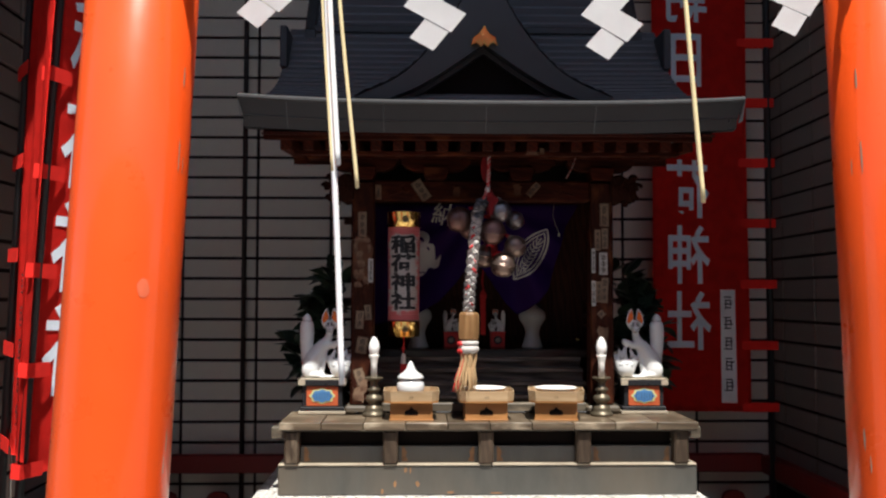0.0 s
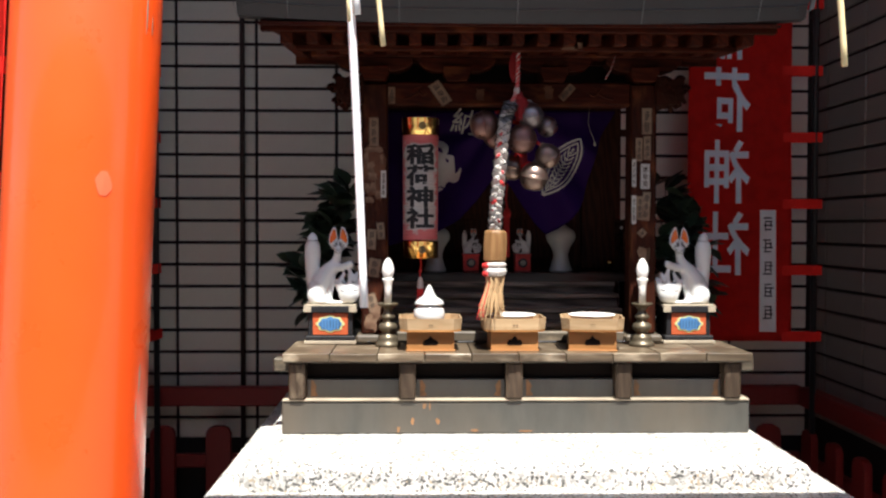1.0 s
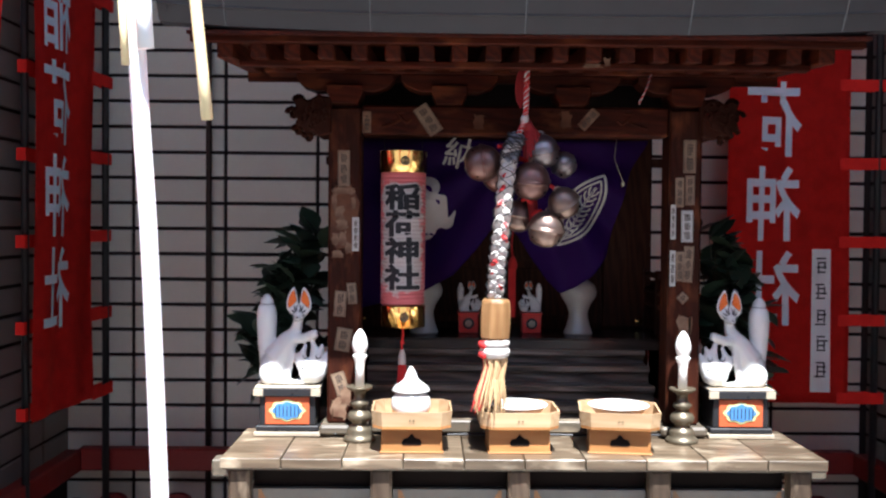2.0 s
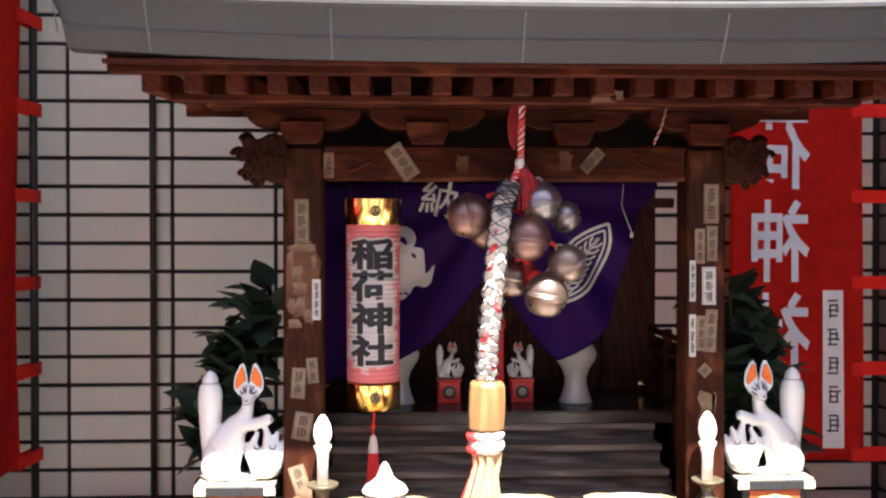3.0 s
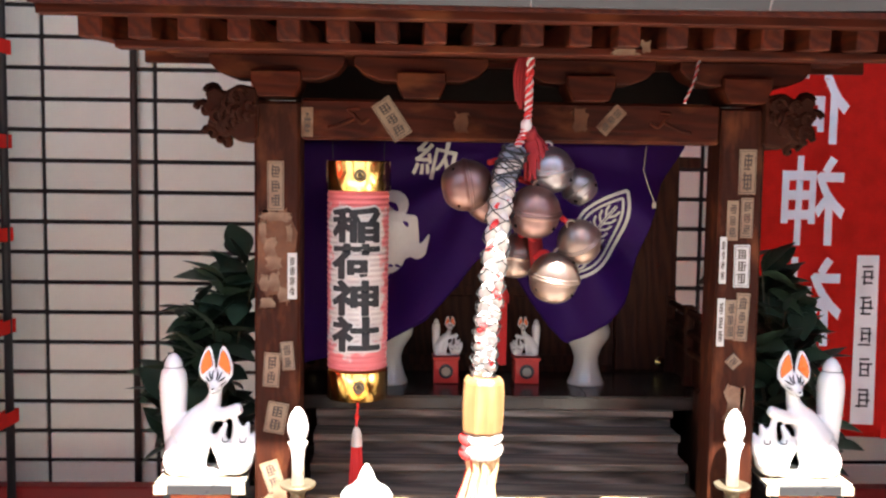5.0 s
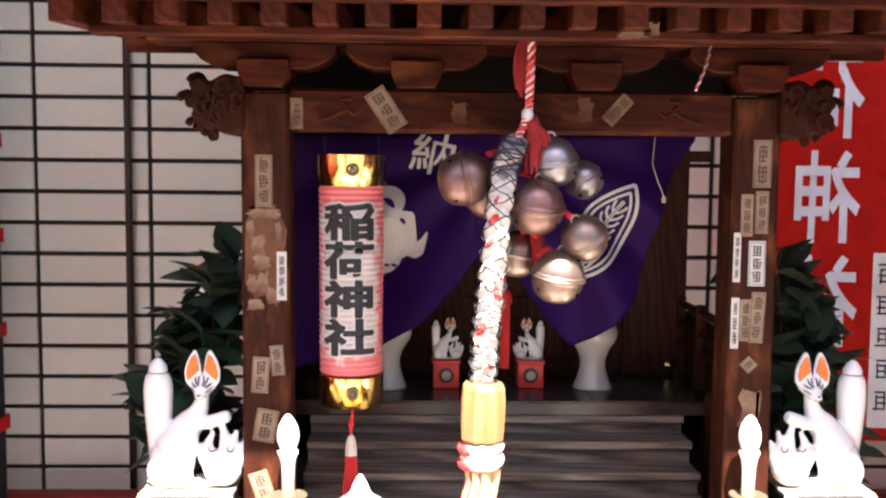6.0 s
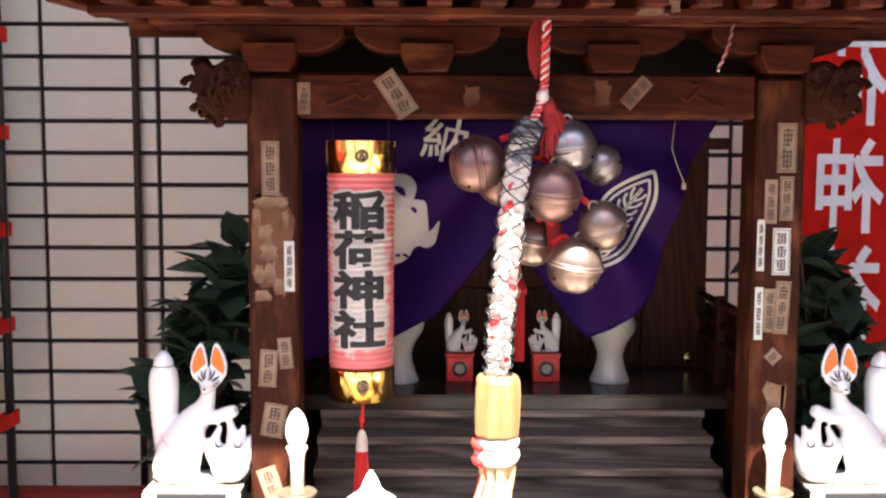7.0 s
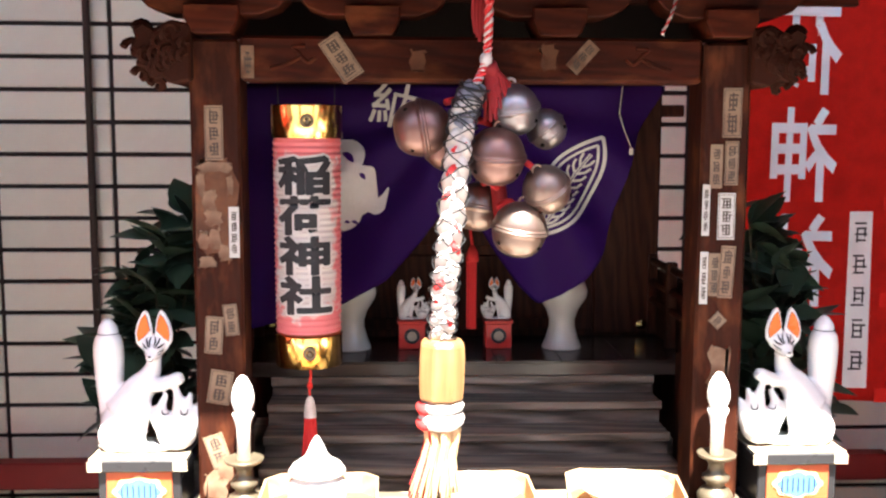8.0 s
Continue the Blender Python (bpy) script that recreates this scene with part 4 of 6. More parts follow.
    printed("rice_crest", bm, "white crest of rice ears in a double outline")
    return t


build_curtain()
# ---- hanging lantern ----
def build_lantern():
    t = thing("paper_lantern", -0.274, 0.275, 1.277, "pink and white cylindrical paper lantern with gold caps and black characters", "lantern")
    ribs = 33
    prof = []
    for k in range(ribs * 6 + 1):
        u = k / (ribs * 6)
        prof.append((0.0545 - 0.0018 * (1 - u) + 0.0011 * math.sin(u * ribs * 2 * math.pi), -0.157 + 0.314 * u))
    body = part("paper_body", lathe(prof, 40), M_LANTERN, t, at=pose(0, 0, 0.2135), smooth=True)
    for z, r in ((0.0, 0.0545), (0.370, 0.0575)):
        c = part("gold_cap", lathe([(r - 0.004, 0), (r, 0.0008), (r, 0.0505), (r + 0.0006, 0.052), (r - 0.0005, 0.053), (r - 0.004, 0.0535)], 48), M_GOLD, t, "polished gold cap", at=pose(0, 0, z), smooth=False)
        for p in c.data.polygons:
            p.use_smooth = abs(p.normal.z) < 0.5
        bm = lathe([(0.0045, 0), (0.0045, 0.002), (0.003, 0.0035), (0.0, 0.004)], 12)
        for k in range(12):
            a = 2 * math.pi * k / 12
            lathe([(0.0028, 0), (0.0026, 0.0015), (0.001, 0.0022)], 8, bm, pose(0.0085 * math.cos(a), 0.0085 * math.sin(a), 0))
        e = part("flower_emblem", bm, M_BRONZE, c, "dark flower emblem", at=pose(0.006, -r - 0.0005, 0.027, 90, 0, 0))
    thin = letters("稲荷神社", 0.0735, 0.0013, pitch=1.02)
    bold = {}
    for spread in (0.0015, 0.0048):
        bold[spread] = bmesh.new()
        for k in range(9):
            own = thin.copy()
            own.transform(Matrix.Translation((spread * math.cos(0.785 * k) * (k < 8), 0, spread * 1.25 * math.sin(0.785 * k) * (k < 8))))
            join(bold[spread], own)
    thin.free()
    for bm, off, mt, nm in ((bold[0.0048], 0.0012, M_HALO, "writing_edge"), (bold[0.0015], 0.0024, M_INK, "writing")):
        bmesh.ops.triangulate(bm, faces=bm.faces[:])
        for _ in range(2):
            long = [e for e in bm.edges if e.calc_length() > 0.012]
            if long:
                bmesh.ops.subdivide_edges(bm, edges=long, cuts=1)
                bmesh.ops.triangulate(bm, faces=bm.faces[:])
        for v in bm.verts:
            a = v.co.x * 1.24 / 0.055
            rr = 0.0553 + off * 0.6
            v.co = Vector((rr * math.sin(a), -rr * math.cos(a), v.co.z * 0.85 + 0.2135 + 0.1255))
        part(nm, bm, mt, t)
    for sx in (-1, 1):
        part("wire", tube([(sx * 0.045, 0, 0.42), (sx * 0.046, 0, 0.465)], 0.0008, 5), M_POLE, t)
    part("cord", tube([(0, 0, 0.004), (0.002, 0, -0.02), (-0.001, 0, -0.04), (0, 0, -0.062)], 0.0022, 6), M_ROPERED, t)
    part("cord_knot", lathe([(0.002, 0), (0.005, 0.004), (0.005, 0.009), (0.002, 0.013)], 10, at=pose(0, 0, -0.045)), M_ROPERED, t)
    part("tassel_head", lathe([(0.0105, -0.03), (0.009, -0.01), (0.006, 0.002), (0.002, 0.006)], 14, at=pose(0, 0, -0.062)), M_ROPEWHITE, t)
    bm = bmesh.new()
    for k in range(26):
        a, r = random.uniform(0, 6.28), random.uniform(0.002, 0.010)
        tube([(r * math.cos(a) * 0.8, r * math.sin(a) * 0.8, -0.088), (r * math.cos(a), r * math.sin(a), -0.12), (r * 1.5 * math.cos(a), r * 1.5 * math.sin(a), -0.168 - random.uniform(0, 0.006))], 0.0022, 5, bm)
    part("tassel_fringe", bm, M_ROPERED, t, "red fringe")
    return t


build_lantern()


# ---- bell rope and bells ----
ROPE = [(0.002, 0.062, 1.872), (0.0, 0.062, 1.80), (-0.003, 0.062, 1.755), (-0.018, 0.058, 1.72), (-0.034, 0.055, 1.68), (-0.045, 0.05, 1.60), (-0.054, 0.05, 1.50), (-0.061, 0.05, 1.43), (-0.064, 0.05, 1.36)]


def helix(line, radius, turns, phase):
    out = []
    n = len(line)
    for i, p in enumerate(line):
        d = (line[min(i + 1, n - 1)] - line[max(i - 1, 0)]).normalized()
        s = d.cross(Vector((0, 1, 0))).normalized()
        u = d.cross(s)
        a = phase + 2 * math.pi * turns * i / (n - 1)
        out.append(p + radius * (s * math.cos(a) + u * math.sin(a)))
    return out


def plait(line, wide, deep, turns, phase):
    """One strand of a three-strand plait."""
    out = []
    n = len(line)
    for i, p in enumerate(line):
        d = (line[min(i + 1, n - 1)] - line[max(i - 1, 0)]).normalized()
        s = d.cross(Vector((0, 1, 0))).normalized()
        a = phase + 2 * math.pi * turns * i / (n - 1)
        out.append(p + s * (wide * math.sin(a)) + d.cross(s) * (deep * math.sin(2 * a)))
    return out


def build_rope():
    t = thing("bell_rope", -0.064, 0.05, 1.13, "thick red and white braided shrine bell rope with a wooden grip", "rope")
    inv = Matrix.Translation((0.064, -0.05, -1.13))
    upper = catmull(ROPE[:5], 120)
    for k, m in enumerate((M_ROPERED, M_ROPEWHITE)):
        for j in range(2):
            part("upper_cord", tube(helix(upper, 0.0034 + 0.0008 * k, 9 + 2 * k, k * math.pi / 2 + j * math.pi), 0.0034 - 0.0010 * k, 6), m, t, at=inv, smooth=True)
    part("knot", lathe([(0.004, -0.010), (0.008, -0.006), (0.009, 0.0), (0.008, 0.005), (0.004, 0.010)], 12, at=inv @ Matrix.Translation((-0.003, 0.062, 1.757))), M_ROPEWHITE, t, smooth=True)
    for k in range(5):
        x = -0.016 + 0.005 * k
        part("top_cord", tube(catmull([(0.002, 0.085, 1.885), (x, 0.080, 1.855), (x - 0.004, 0.078, 1.825), (x - 0.002 * k, 0.080, 1.795 - 0.006 * (k % 3))], 12), 0.0034, 6), M_CORD_DARK, t, "dark red cord tied behind the rope", at=inv, smooth=True)
    thick = catmull(ROPE[3:], 130)
    grey = thick[:34]
    low = thick[30:]
    for k in range(3):
        ph = k * 2 * math.pi / 3
        part("upper_strand", tube(helix(grey, 0.0082, 1.0, ph), [0.0085 + 0.003 * min(1, i / 10) for i in range(len(grey))], 8), (M_ROPEGREY, M_ROPEGREY, M_ROPEWHITE)[k], t, at=inv, smooth=True)
    for k in range(3):
        part("strand", tube(plait(low, 0.0088, 0.0075, 4.2, k * 2 * math.pi / 3), [0.0098 + 0.0010 * math.sin(0.5 * i + k) for i in range(len(low))], 10), M_ROPEWHITE, t, at=inv, smooth=True)
    part("core_strand", tube(low, 0.0110, 10), M_ROPEWHITE, t, at=inv, smooth=True)
    for k, (a, b) in enumerate(((0, 18), (8, 30), (26, 46), (40, 62), (58, 80), (74, 96))):
        own = plait(low, 0.0118, 0.0135, 4.2, 2 * math.pi * ((k * 2) % 3) / 3 + 0.2)[a:b]
        part("red_strand", tube(own, [0.0016 + 0.0046 * abs(math.sin(math.pi * i / (len(own) - 1))) ** 0.7 for i in range(len(own))], 8), M_ROPERED, t, at=inv, smooth=True)
    for k, (w, n) in enumerate(((1, 5.7), (-1, 5.7), (1, 5.7), (-1, 5.7), (1, 5.7), (-1, 5.7))):
        part("binding_thread", tube([q + Vector((0.0012 * math.sin(i * 1.7 + k), 0, 0.002 * math.sin(i * 0.9 + 2 * k))) for i, q in enumerate(helix(thick, 0.0212, w * n, (k // 2) * 2.094))], 0.0011, 4), M_POLE, t, at=inv)
    for k in range(4):
        part("net_thread", tube(helix(grey, 0.0200, (-1) ** k * 1.6, k * 1.5), 0.0014, 4), M_POLE, t, at=inv)
    grip = lathe([(0.029, 0), (0.033, 0.003), (0.0345, 0.03), (0.0345, 0.062), (0.033, 0.082), (0.028, 0.088), (0.02, 0.089)], 8, at=pose(0, 0, 0, 0, 0, 22.5))
    bmesh.ops.bevel(grip, geom=grip.edges[:], offset=0.0015, segments=2, affect="EDGES")
    part("grip", grip, M_GRIP, t, "pale octagonal wooden grip", at=pose(-0.001, 0, 0.145, 0, 1.5, 0))
    part("collar", lathe([(0.024, 0), (0.031, 0.006), (0.0335, 0.014), (0.031, 0.022), (0.026, 0.024), (0.031, 0.028), (0.033, 0.034), (0.028, 0.040)], 24, at=pose(0, 0, 0.104)), M_ROPEWHITE, t, smooth=True)
    for z in (0.112, 0.134):
        part("red_collar", tube([(0.029 * math.cos(a), 0.029 * math.sin(a), z) for a in (2.3 + 0.14 * k for k in range(13))], [0.004] + [0.0085] * 11 + [0.004], 8), M_ROPERED, t, "red cloth wound into the collar", smooth=True)
    for nm, m, n, span in (("tassel", M_HEMP, 70, (-0.6, 3.7)), ("red_tassel", M_ROPERED, 26, (2.5, 3.8)), ("straw_tassel", M_HEMP, 40, (3.2, 6.2))):
        bm = bmesh.new()
        for k in range(n):
            a, r = random.uniform(*span), random.uniform(0.012, 0.024)
            c, s = math.cos(a), math.sin(a)
            L = random.uniform(0.085, 0.125)
            tube([(r * 1.1 * c, r * s, 0.104), (r * c, r * s, 0.085), (r * 1.05 * c - 0.005, r * s, 0.06), (r * 1.5 * c - 0.012 + random.uniform(-0.006, 0.006), r * 1.4 * s, 0.104 - L)], [0.0032, 0.0028, 0.0024, 0.0008], 5, bm)
        part(nm, bm, m, t)
    return t


def bell_mesh(r):
    prof = []
    for k in range(19):
        a = -math.pi / 2 + math.pi * k / 18
        prof.append((r * max(0.0, math.cos(a)) ** (1.0 if a > 0 else 0.72), r * math.sin(a) * (1.04 if a > 0 else 1.0)))
    prof[9:10] = [(r * 0.998, -r * 0.06), (r * 1.05, -r * 0.055), (r * 1.075, 0.0), (r * 1.05, r * 0.06), (r * 1.0, r * 0.065), (r * 1.055, r * 0.10), (r * 1.045, r * 0.15), (r * 0.985, r * 0.17)]
    return lathe(prof, 32)


def build_bells():
    t = thing("bell_cluster", 0.02, 0.10, 1.48, "cluster of round tarnished metal shrine bells tied with red cord", "bells")
    inv = Matrix.Translation((-0.02, -0.10, -1.48))
    spots = [(-0.092, 0.09, 1.662, 0.0405, M_BELL_COPPER, 0, 80), (0.040, 0.085, 1.688, 0.036, M_BELL_STEEL, 10, -10), (0.092, 0.125, 1.662, 0.029, M_BELL_STEEL, 0, -40),
             (0.014, 0.075, 1.622, 0.041, M_BELL_COPPER, 12, 4), (0.088, 0.085, 1.575, 0.0345, M_BELL_BRASS, 25, -30), (0.050, 0.09, 1.516, 0.040, M_BELL_BRASS, 8, 8),
             (-0.008, 0.15, 1.545, 0.036, M_BELL_BRASS, 0, 10), (-0.055, 0.15, 1.635, 0.034, M_BELL_COPPER, 0, 40)]
    for x, y, z, r, m, rx, ry in spots:
        b = part("bell", bell_mesh(r), m, t, at=inv @ pose(x, y, z, rx, ry, 0), smooth=True)
        # slit and holes laid on in near-black for their shaded inside
        slit = bmesh.new()
        tube([(r * 0.80 * math.sin(a), -r * 0.87 * math.cos(a), -r * 0.46) for a in (-0.9 + 0.2 * k for k in range(10))], 0.0015, 6, slit)
        for a in (-0.95, 0.95):
            lathe([(0.003, -0.004), (0.003, 0.004)], 10, slit, Matrix.Translation((r * 0.87 * math.sin(a), -r * 0.87 * math.cos(a), -r * 0.46)) @ pose(0, 0, 0, 90, 0, 0))
        part("sound_slit", slit, M_SHADEBLACK, b)
        part("loop", tube([(0.007 * math.cos(w), 0, r * 1.06 + 0.007 * math.sin(w)) for w in (0.5 * k for k in range(8))], 0.002, 6), m, b)
    core = [(0.0, 0.062, 1.75), (0.018, 0.09, 1.71), (0.022, 0.105, 1.66), (0.02, 0.12, 1.60), (0.025, 0.12, 1.55), (0.03, 0.115, 1.50)]
    part("main_cord", tube(catmull(core, 30), 0.012, 8), M_CORD_DARK, t, "dark red cord", at=inv, smooth=True)
    for x, y, z, r, m, rx, ry in spots:
        part("tie", tube(catmull([(0.02, 0.11, z + 0.03), ((x + 0.02) / 2, 0.105, z + 0.04), (x * 0.7 + 0.006, y, z + r * 0.9)], 10), 0.005, 6), M_ROPERED, t, at=inv, smooth=True)
    bm = bmesh.new()
    for k in range(46):
        a = random.uniform(0, 6.28)
        x = 0.012 + 0.014 * math.cos(a)
        tube([(0.002, 0.064, 1.752), (x, 0.072 + 0.01 * math.sin(a), 1.73), (x * 1.4, 0.07 + 0.012 * math.sin(a), 1.70 - random.uniform(-0.02, 0.03))], 0.0027, 5, bm)
    part("cord_fringe", bm, M_CORD_DARK, t, at=inv)
    return t


build_rope()
build_bells()
striped = thing("striped_cord", 0.28, 0.12, 1.80, "short red and white striped cord under the eaves", "cord")
for k, m in enumerate((M_ROPERED, M_ROPEWHITE)):
    part("cord_strand", tube(helix(catmull([(-0.02, 0, 0), (0.0, 0.02, 0.035), (0.02, 0.06, 0.075)], 24), 0.0011, 5, k * math.pi), 0.0014 + 0.0004 * k, 6), m, striped)
chain = thing("hanging_chain", 0.245, 0.30, 1.63, "thin dull metal chain hanging from the beam", "chain")
part("chain", tube([(0.0, 0, 0.105), (-0.004, 0, 0.06), (0.006, 0, 0.03), (0.018, 0, 0.002)], 0.0008, 5), M_CHAIN, chain)
part("clasp", box(0.014, 0.021, -0.0015, 0.0015, -0.008, 0.003, 0.001), M_CHAIN, chain)


# ---- foxes ----
from mathutils.bvhtree import BVHTree


def fox_mesh():
    bm = bmesh.new()

    def ball(x, y, z, rx, ry, rz, tilt=0):
        own = bmesh.new()
        bmesh.ops.create_icosphere(own, subdivisions=3, radius=1)
        own.transform(pose(x, y, z, 0, tilt, 0) @ Matrix.Diagonal((rx, ry, rz, 1)))
        join(bm, own)
    tube(catmull([(-0.060, 0.014, 0.02), (-0.0595, 0.012, 0.08), (-0.059, 0.010, 0.14), (-0.0585, 0.008, 0.180), (-0.0585, 0.008, 0.190)], 14), [0.015, 0.0165, 0.018, 0.0195, 0.021, 0.0225, 0.0238, 0.0245, 0.025, 0.0248, 0.0235, 0.0215, 0.0195, 0.0175, 0.016], 14, bm)
    lathe([(0.0160, 0), (0.0172, 0.004), (0.0155, 0.011), (0.0105, 0.019), (0.005, 0.0245), (0.0, 0.026)], 14, bm, Matrix.Translation((-0.0585, 0.008, 0.190)))
    ball(-0.040, 0, 0.040, 0.034, 0.032, 0.042, 10)
    ball(-0.046, -0.018, 0.026, 0.027, 0.017, 0.030)
    tube(catmull([(-0.035, 0, 0.060), (-0.014, 0, 0.092), (0.004, -0.002, 0.112), (0.016, -0.006, 0.136), (0.020, -0.010, 0.158)], 12), [0.032, 0.030, 0.028, 0.026, 0.0255, 0.0245, 0.023, 0.019, 0.016, 0.014, 0.0125, 0.012, 0.012], 14, bm)
    tube(catmull([(0.000, -0.008, 0.098), (0.002, -0.012, 0.06), (-0.006, -0.014, 0.02), (-0.004, -0.018, 0.006)], 8), [0.015, 0.0125, 0.011, 0.0095, 0.009, 0.009, 0.010, 0.011, 0.011], 10, bm)
    tube(catmull([(0.010, -0.008, 0.112), (0.030, -0.016, 0.110), (0.050, -0.022, 0.118), (0.068, -0.026, 0.124)], 8), [0.016, 0.015, 0.0135, 0.012, 0.0115, 0.011, 0.0115, 0.0115, 0.009], 10, bm)
    ball(-0.028, -0.026, 0.010, 0.024, 0.012, 0.009)
    ball(0.022, -0.012, 0.176, 0.0235, 0.017, 0.018)
    ball(0.022, -0.022, 0.167, 0.0155, 0.017, 0.014)
    ball(0.021, -0.033, 0.159, 0.0095, 0.014, 0.0085)
    ball(-0.005, 0, 0.005, 0.075, 0.036, 0.006)
    # flaming jewel before it
    ball(0.055, -0.018, 0.034, 0.034, 0.024, 0.033)
    for dx, h, lean in ((-0.033, 0.076, -0.002), (-0.019, 0.096, 0.004), (0.001, 0.116, -0.004), (0.020, 0.098, 0.004), (0.034, 0.082, 0.003)):
        tube(catmull([(0.055 + dx * 0.6, -0.018, 0.036), (0.055 + dx * 1.05 - lean, -0.022, 0.036 + (h - 0.036) * 0.55), (0.055 + dx + lean, -0.018, h)], 8), [0.015, 0.0145, 0.0135, 0.012, 0.0105, 0.0085, 0.007, 0.0055, 0.0042], 8, bm)
    raw = part("tmp_fox", bm, M_PORCELAIN)
    rm = raw.modifiers.new("remesh", "REMESH")
    rm.mode, rm.voxel_size = "VOXEL", 0.0028
    sm = raw.modifiers.new("smooth", "SMOOTH")
    sm.factor, sm.iterations = 0.5, 5
    me = bpy.data.meshes.new_from_object(raw.evaluated_get(bpy.context.evaluated_depsgraph_get()))
    out = bmesh.new()
    out.from_mesh(me)
    old = raw.data
    bpy.data.objects.remove(raw)
    bpy.data.meshes.remove(old)
    for f in out.faces:
        f.material_index, f.smooth = 0, True

    def add(own, index):
        for f in own.faces:
            f.material_index = index
        join(out, own)
    ear = [(0.001, 0.184), (0.003, 0.205), (0.007, 0.225), (0.0115, 0.234), (0.0175, 0.229), (0.0255, 0.213), (0.0295, 0.197), (0.0285, 0.180), (0.019, 0.168), (0.007, 0.172)]
    inner = [(0.0055, 0.200), (0.0090, 0.218), (0.0120, 0.226), (0.0175, 0.220), (0.0232, 0.207), (0.0258, 0.194), (0.0235, 0.183), (0.0150, 0.190)]
    at = Matrix.Translation((0.022, -0.016, 0))

    def mirrored(pts, sx):
        return pts if sx > 0 else [(-x, z) for x, z in reversed(pts)]
    for sx in (-1, 1):
        a = prism(mirrored(ear, sx), -0.0045, 0.0045, bevel=0.002)
        a.transform(at)
        add(a, 0)
        mid = (sum(x for x, z in inner) / len(inner), sum(z for x, z in inner) / len(inner))
        a = prism(mirrored([(mid[0] + (x - mid[0]) * 1.09, mid[1] + (z - mid[1]) * 1.06) for x, z in inner], sx), -0.0052, -0.004)
        a.transform(at)
        add(a, 2)
        a = prism(mirrored(inner, sx), -0.0060, -0.004)
        a.transform(at)
        add(a, 1)
    skin = BVHTree.FromBMesh(out)

    def brush(pts, width):
        """A painted stroke lying on the skin, front view points."""
        line = []
        for q in catmull(pts, 8):
            hit = skin.ray_cast(Vector((q[0], -0.3, q[1])), Vector((0, 1, 0)))[0]
            if hit:
                line.append(hit)
        if len(line) > 2:
            n = len(line) - 1
            add(tube(line, [width * (0.35 + 0.65 * math.sin(math.pi * i / n)) for i in range(n + 1)], 6), 2)
    for sx in (-1, 1):
        for pts, w in ((((0.003, 0.190), (0.0045, 0.183), (0.003, 0.175)), 0.0016), (((0.011, 0.188), (0.0085, 0.181), (0.005, 0.174)), 0.0016), (((0.017, 0.179), (0.012, 0.175), (0.007, 0.173)), 0.0017), (((0.018, 0.172), (0.013, 0.168), (0.008, 0.166)), 0.0009), (((0.016, 0.168), (0.012, 0.164), (0.008, 0.163)), 0.0008)):
            brush([(0.022 + sx * x, z) for x, z in pts], w)
    brush([(0.014, 0.158), (0.021, 0.1545), (0.028, 0.158)], 0.0009)
    brush([(0.0185, 0.163), (0.021, 0.1615), (0.0235, 0.163)], 0.0018)
    for x, z, f in ((0.040, 0.070, 1), (0.070, 0.070, -1), (0.054, 0.052, 1), (0.036, 0.046, -1), (0.074, 0.048, 1)):
        brush([(x - f * 0.006, z + 0.003), (x - f * 0.004, z - 0.005), (x + f * 0.004, z - 0.005), (x + f * 0.005, z + 0.002)], 0.0014)
    add(tube([(-0.0585 + 0.0172 * math.cos(w), 0.008 + 0.0172 * math.sin(w), 0.1905) for w in (0.3 * k for k in range(22))], 0.0008, 5, None, False), 2)
    final = bpy.data.meshes.new("fox_statue")
    out.to_mesh(final)
    out.free()
    for m in (M_PORCELAIN, M_EAR, M_INK):
        final.materials.append(m)
    return final


FOX = fox_mesh()
MIRROR = FOX.copy()
MIRROR.transform(Matrix.Diagonal((-1, 1, 1, 1)))
MIRROR.flip_normals()


def fox(mesh, x, y, z, size, label, group):
    ob = new("fox_statue", mesh)
    ob.matrix_world = pose(x, y, z) @ Matrix.Scale(size, 4)
    return tagged(ob, label, "fox statue", group)


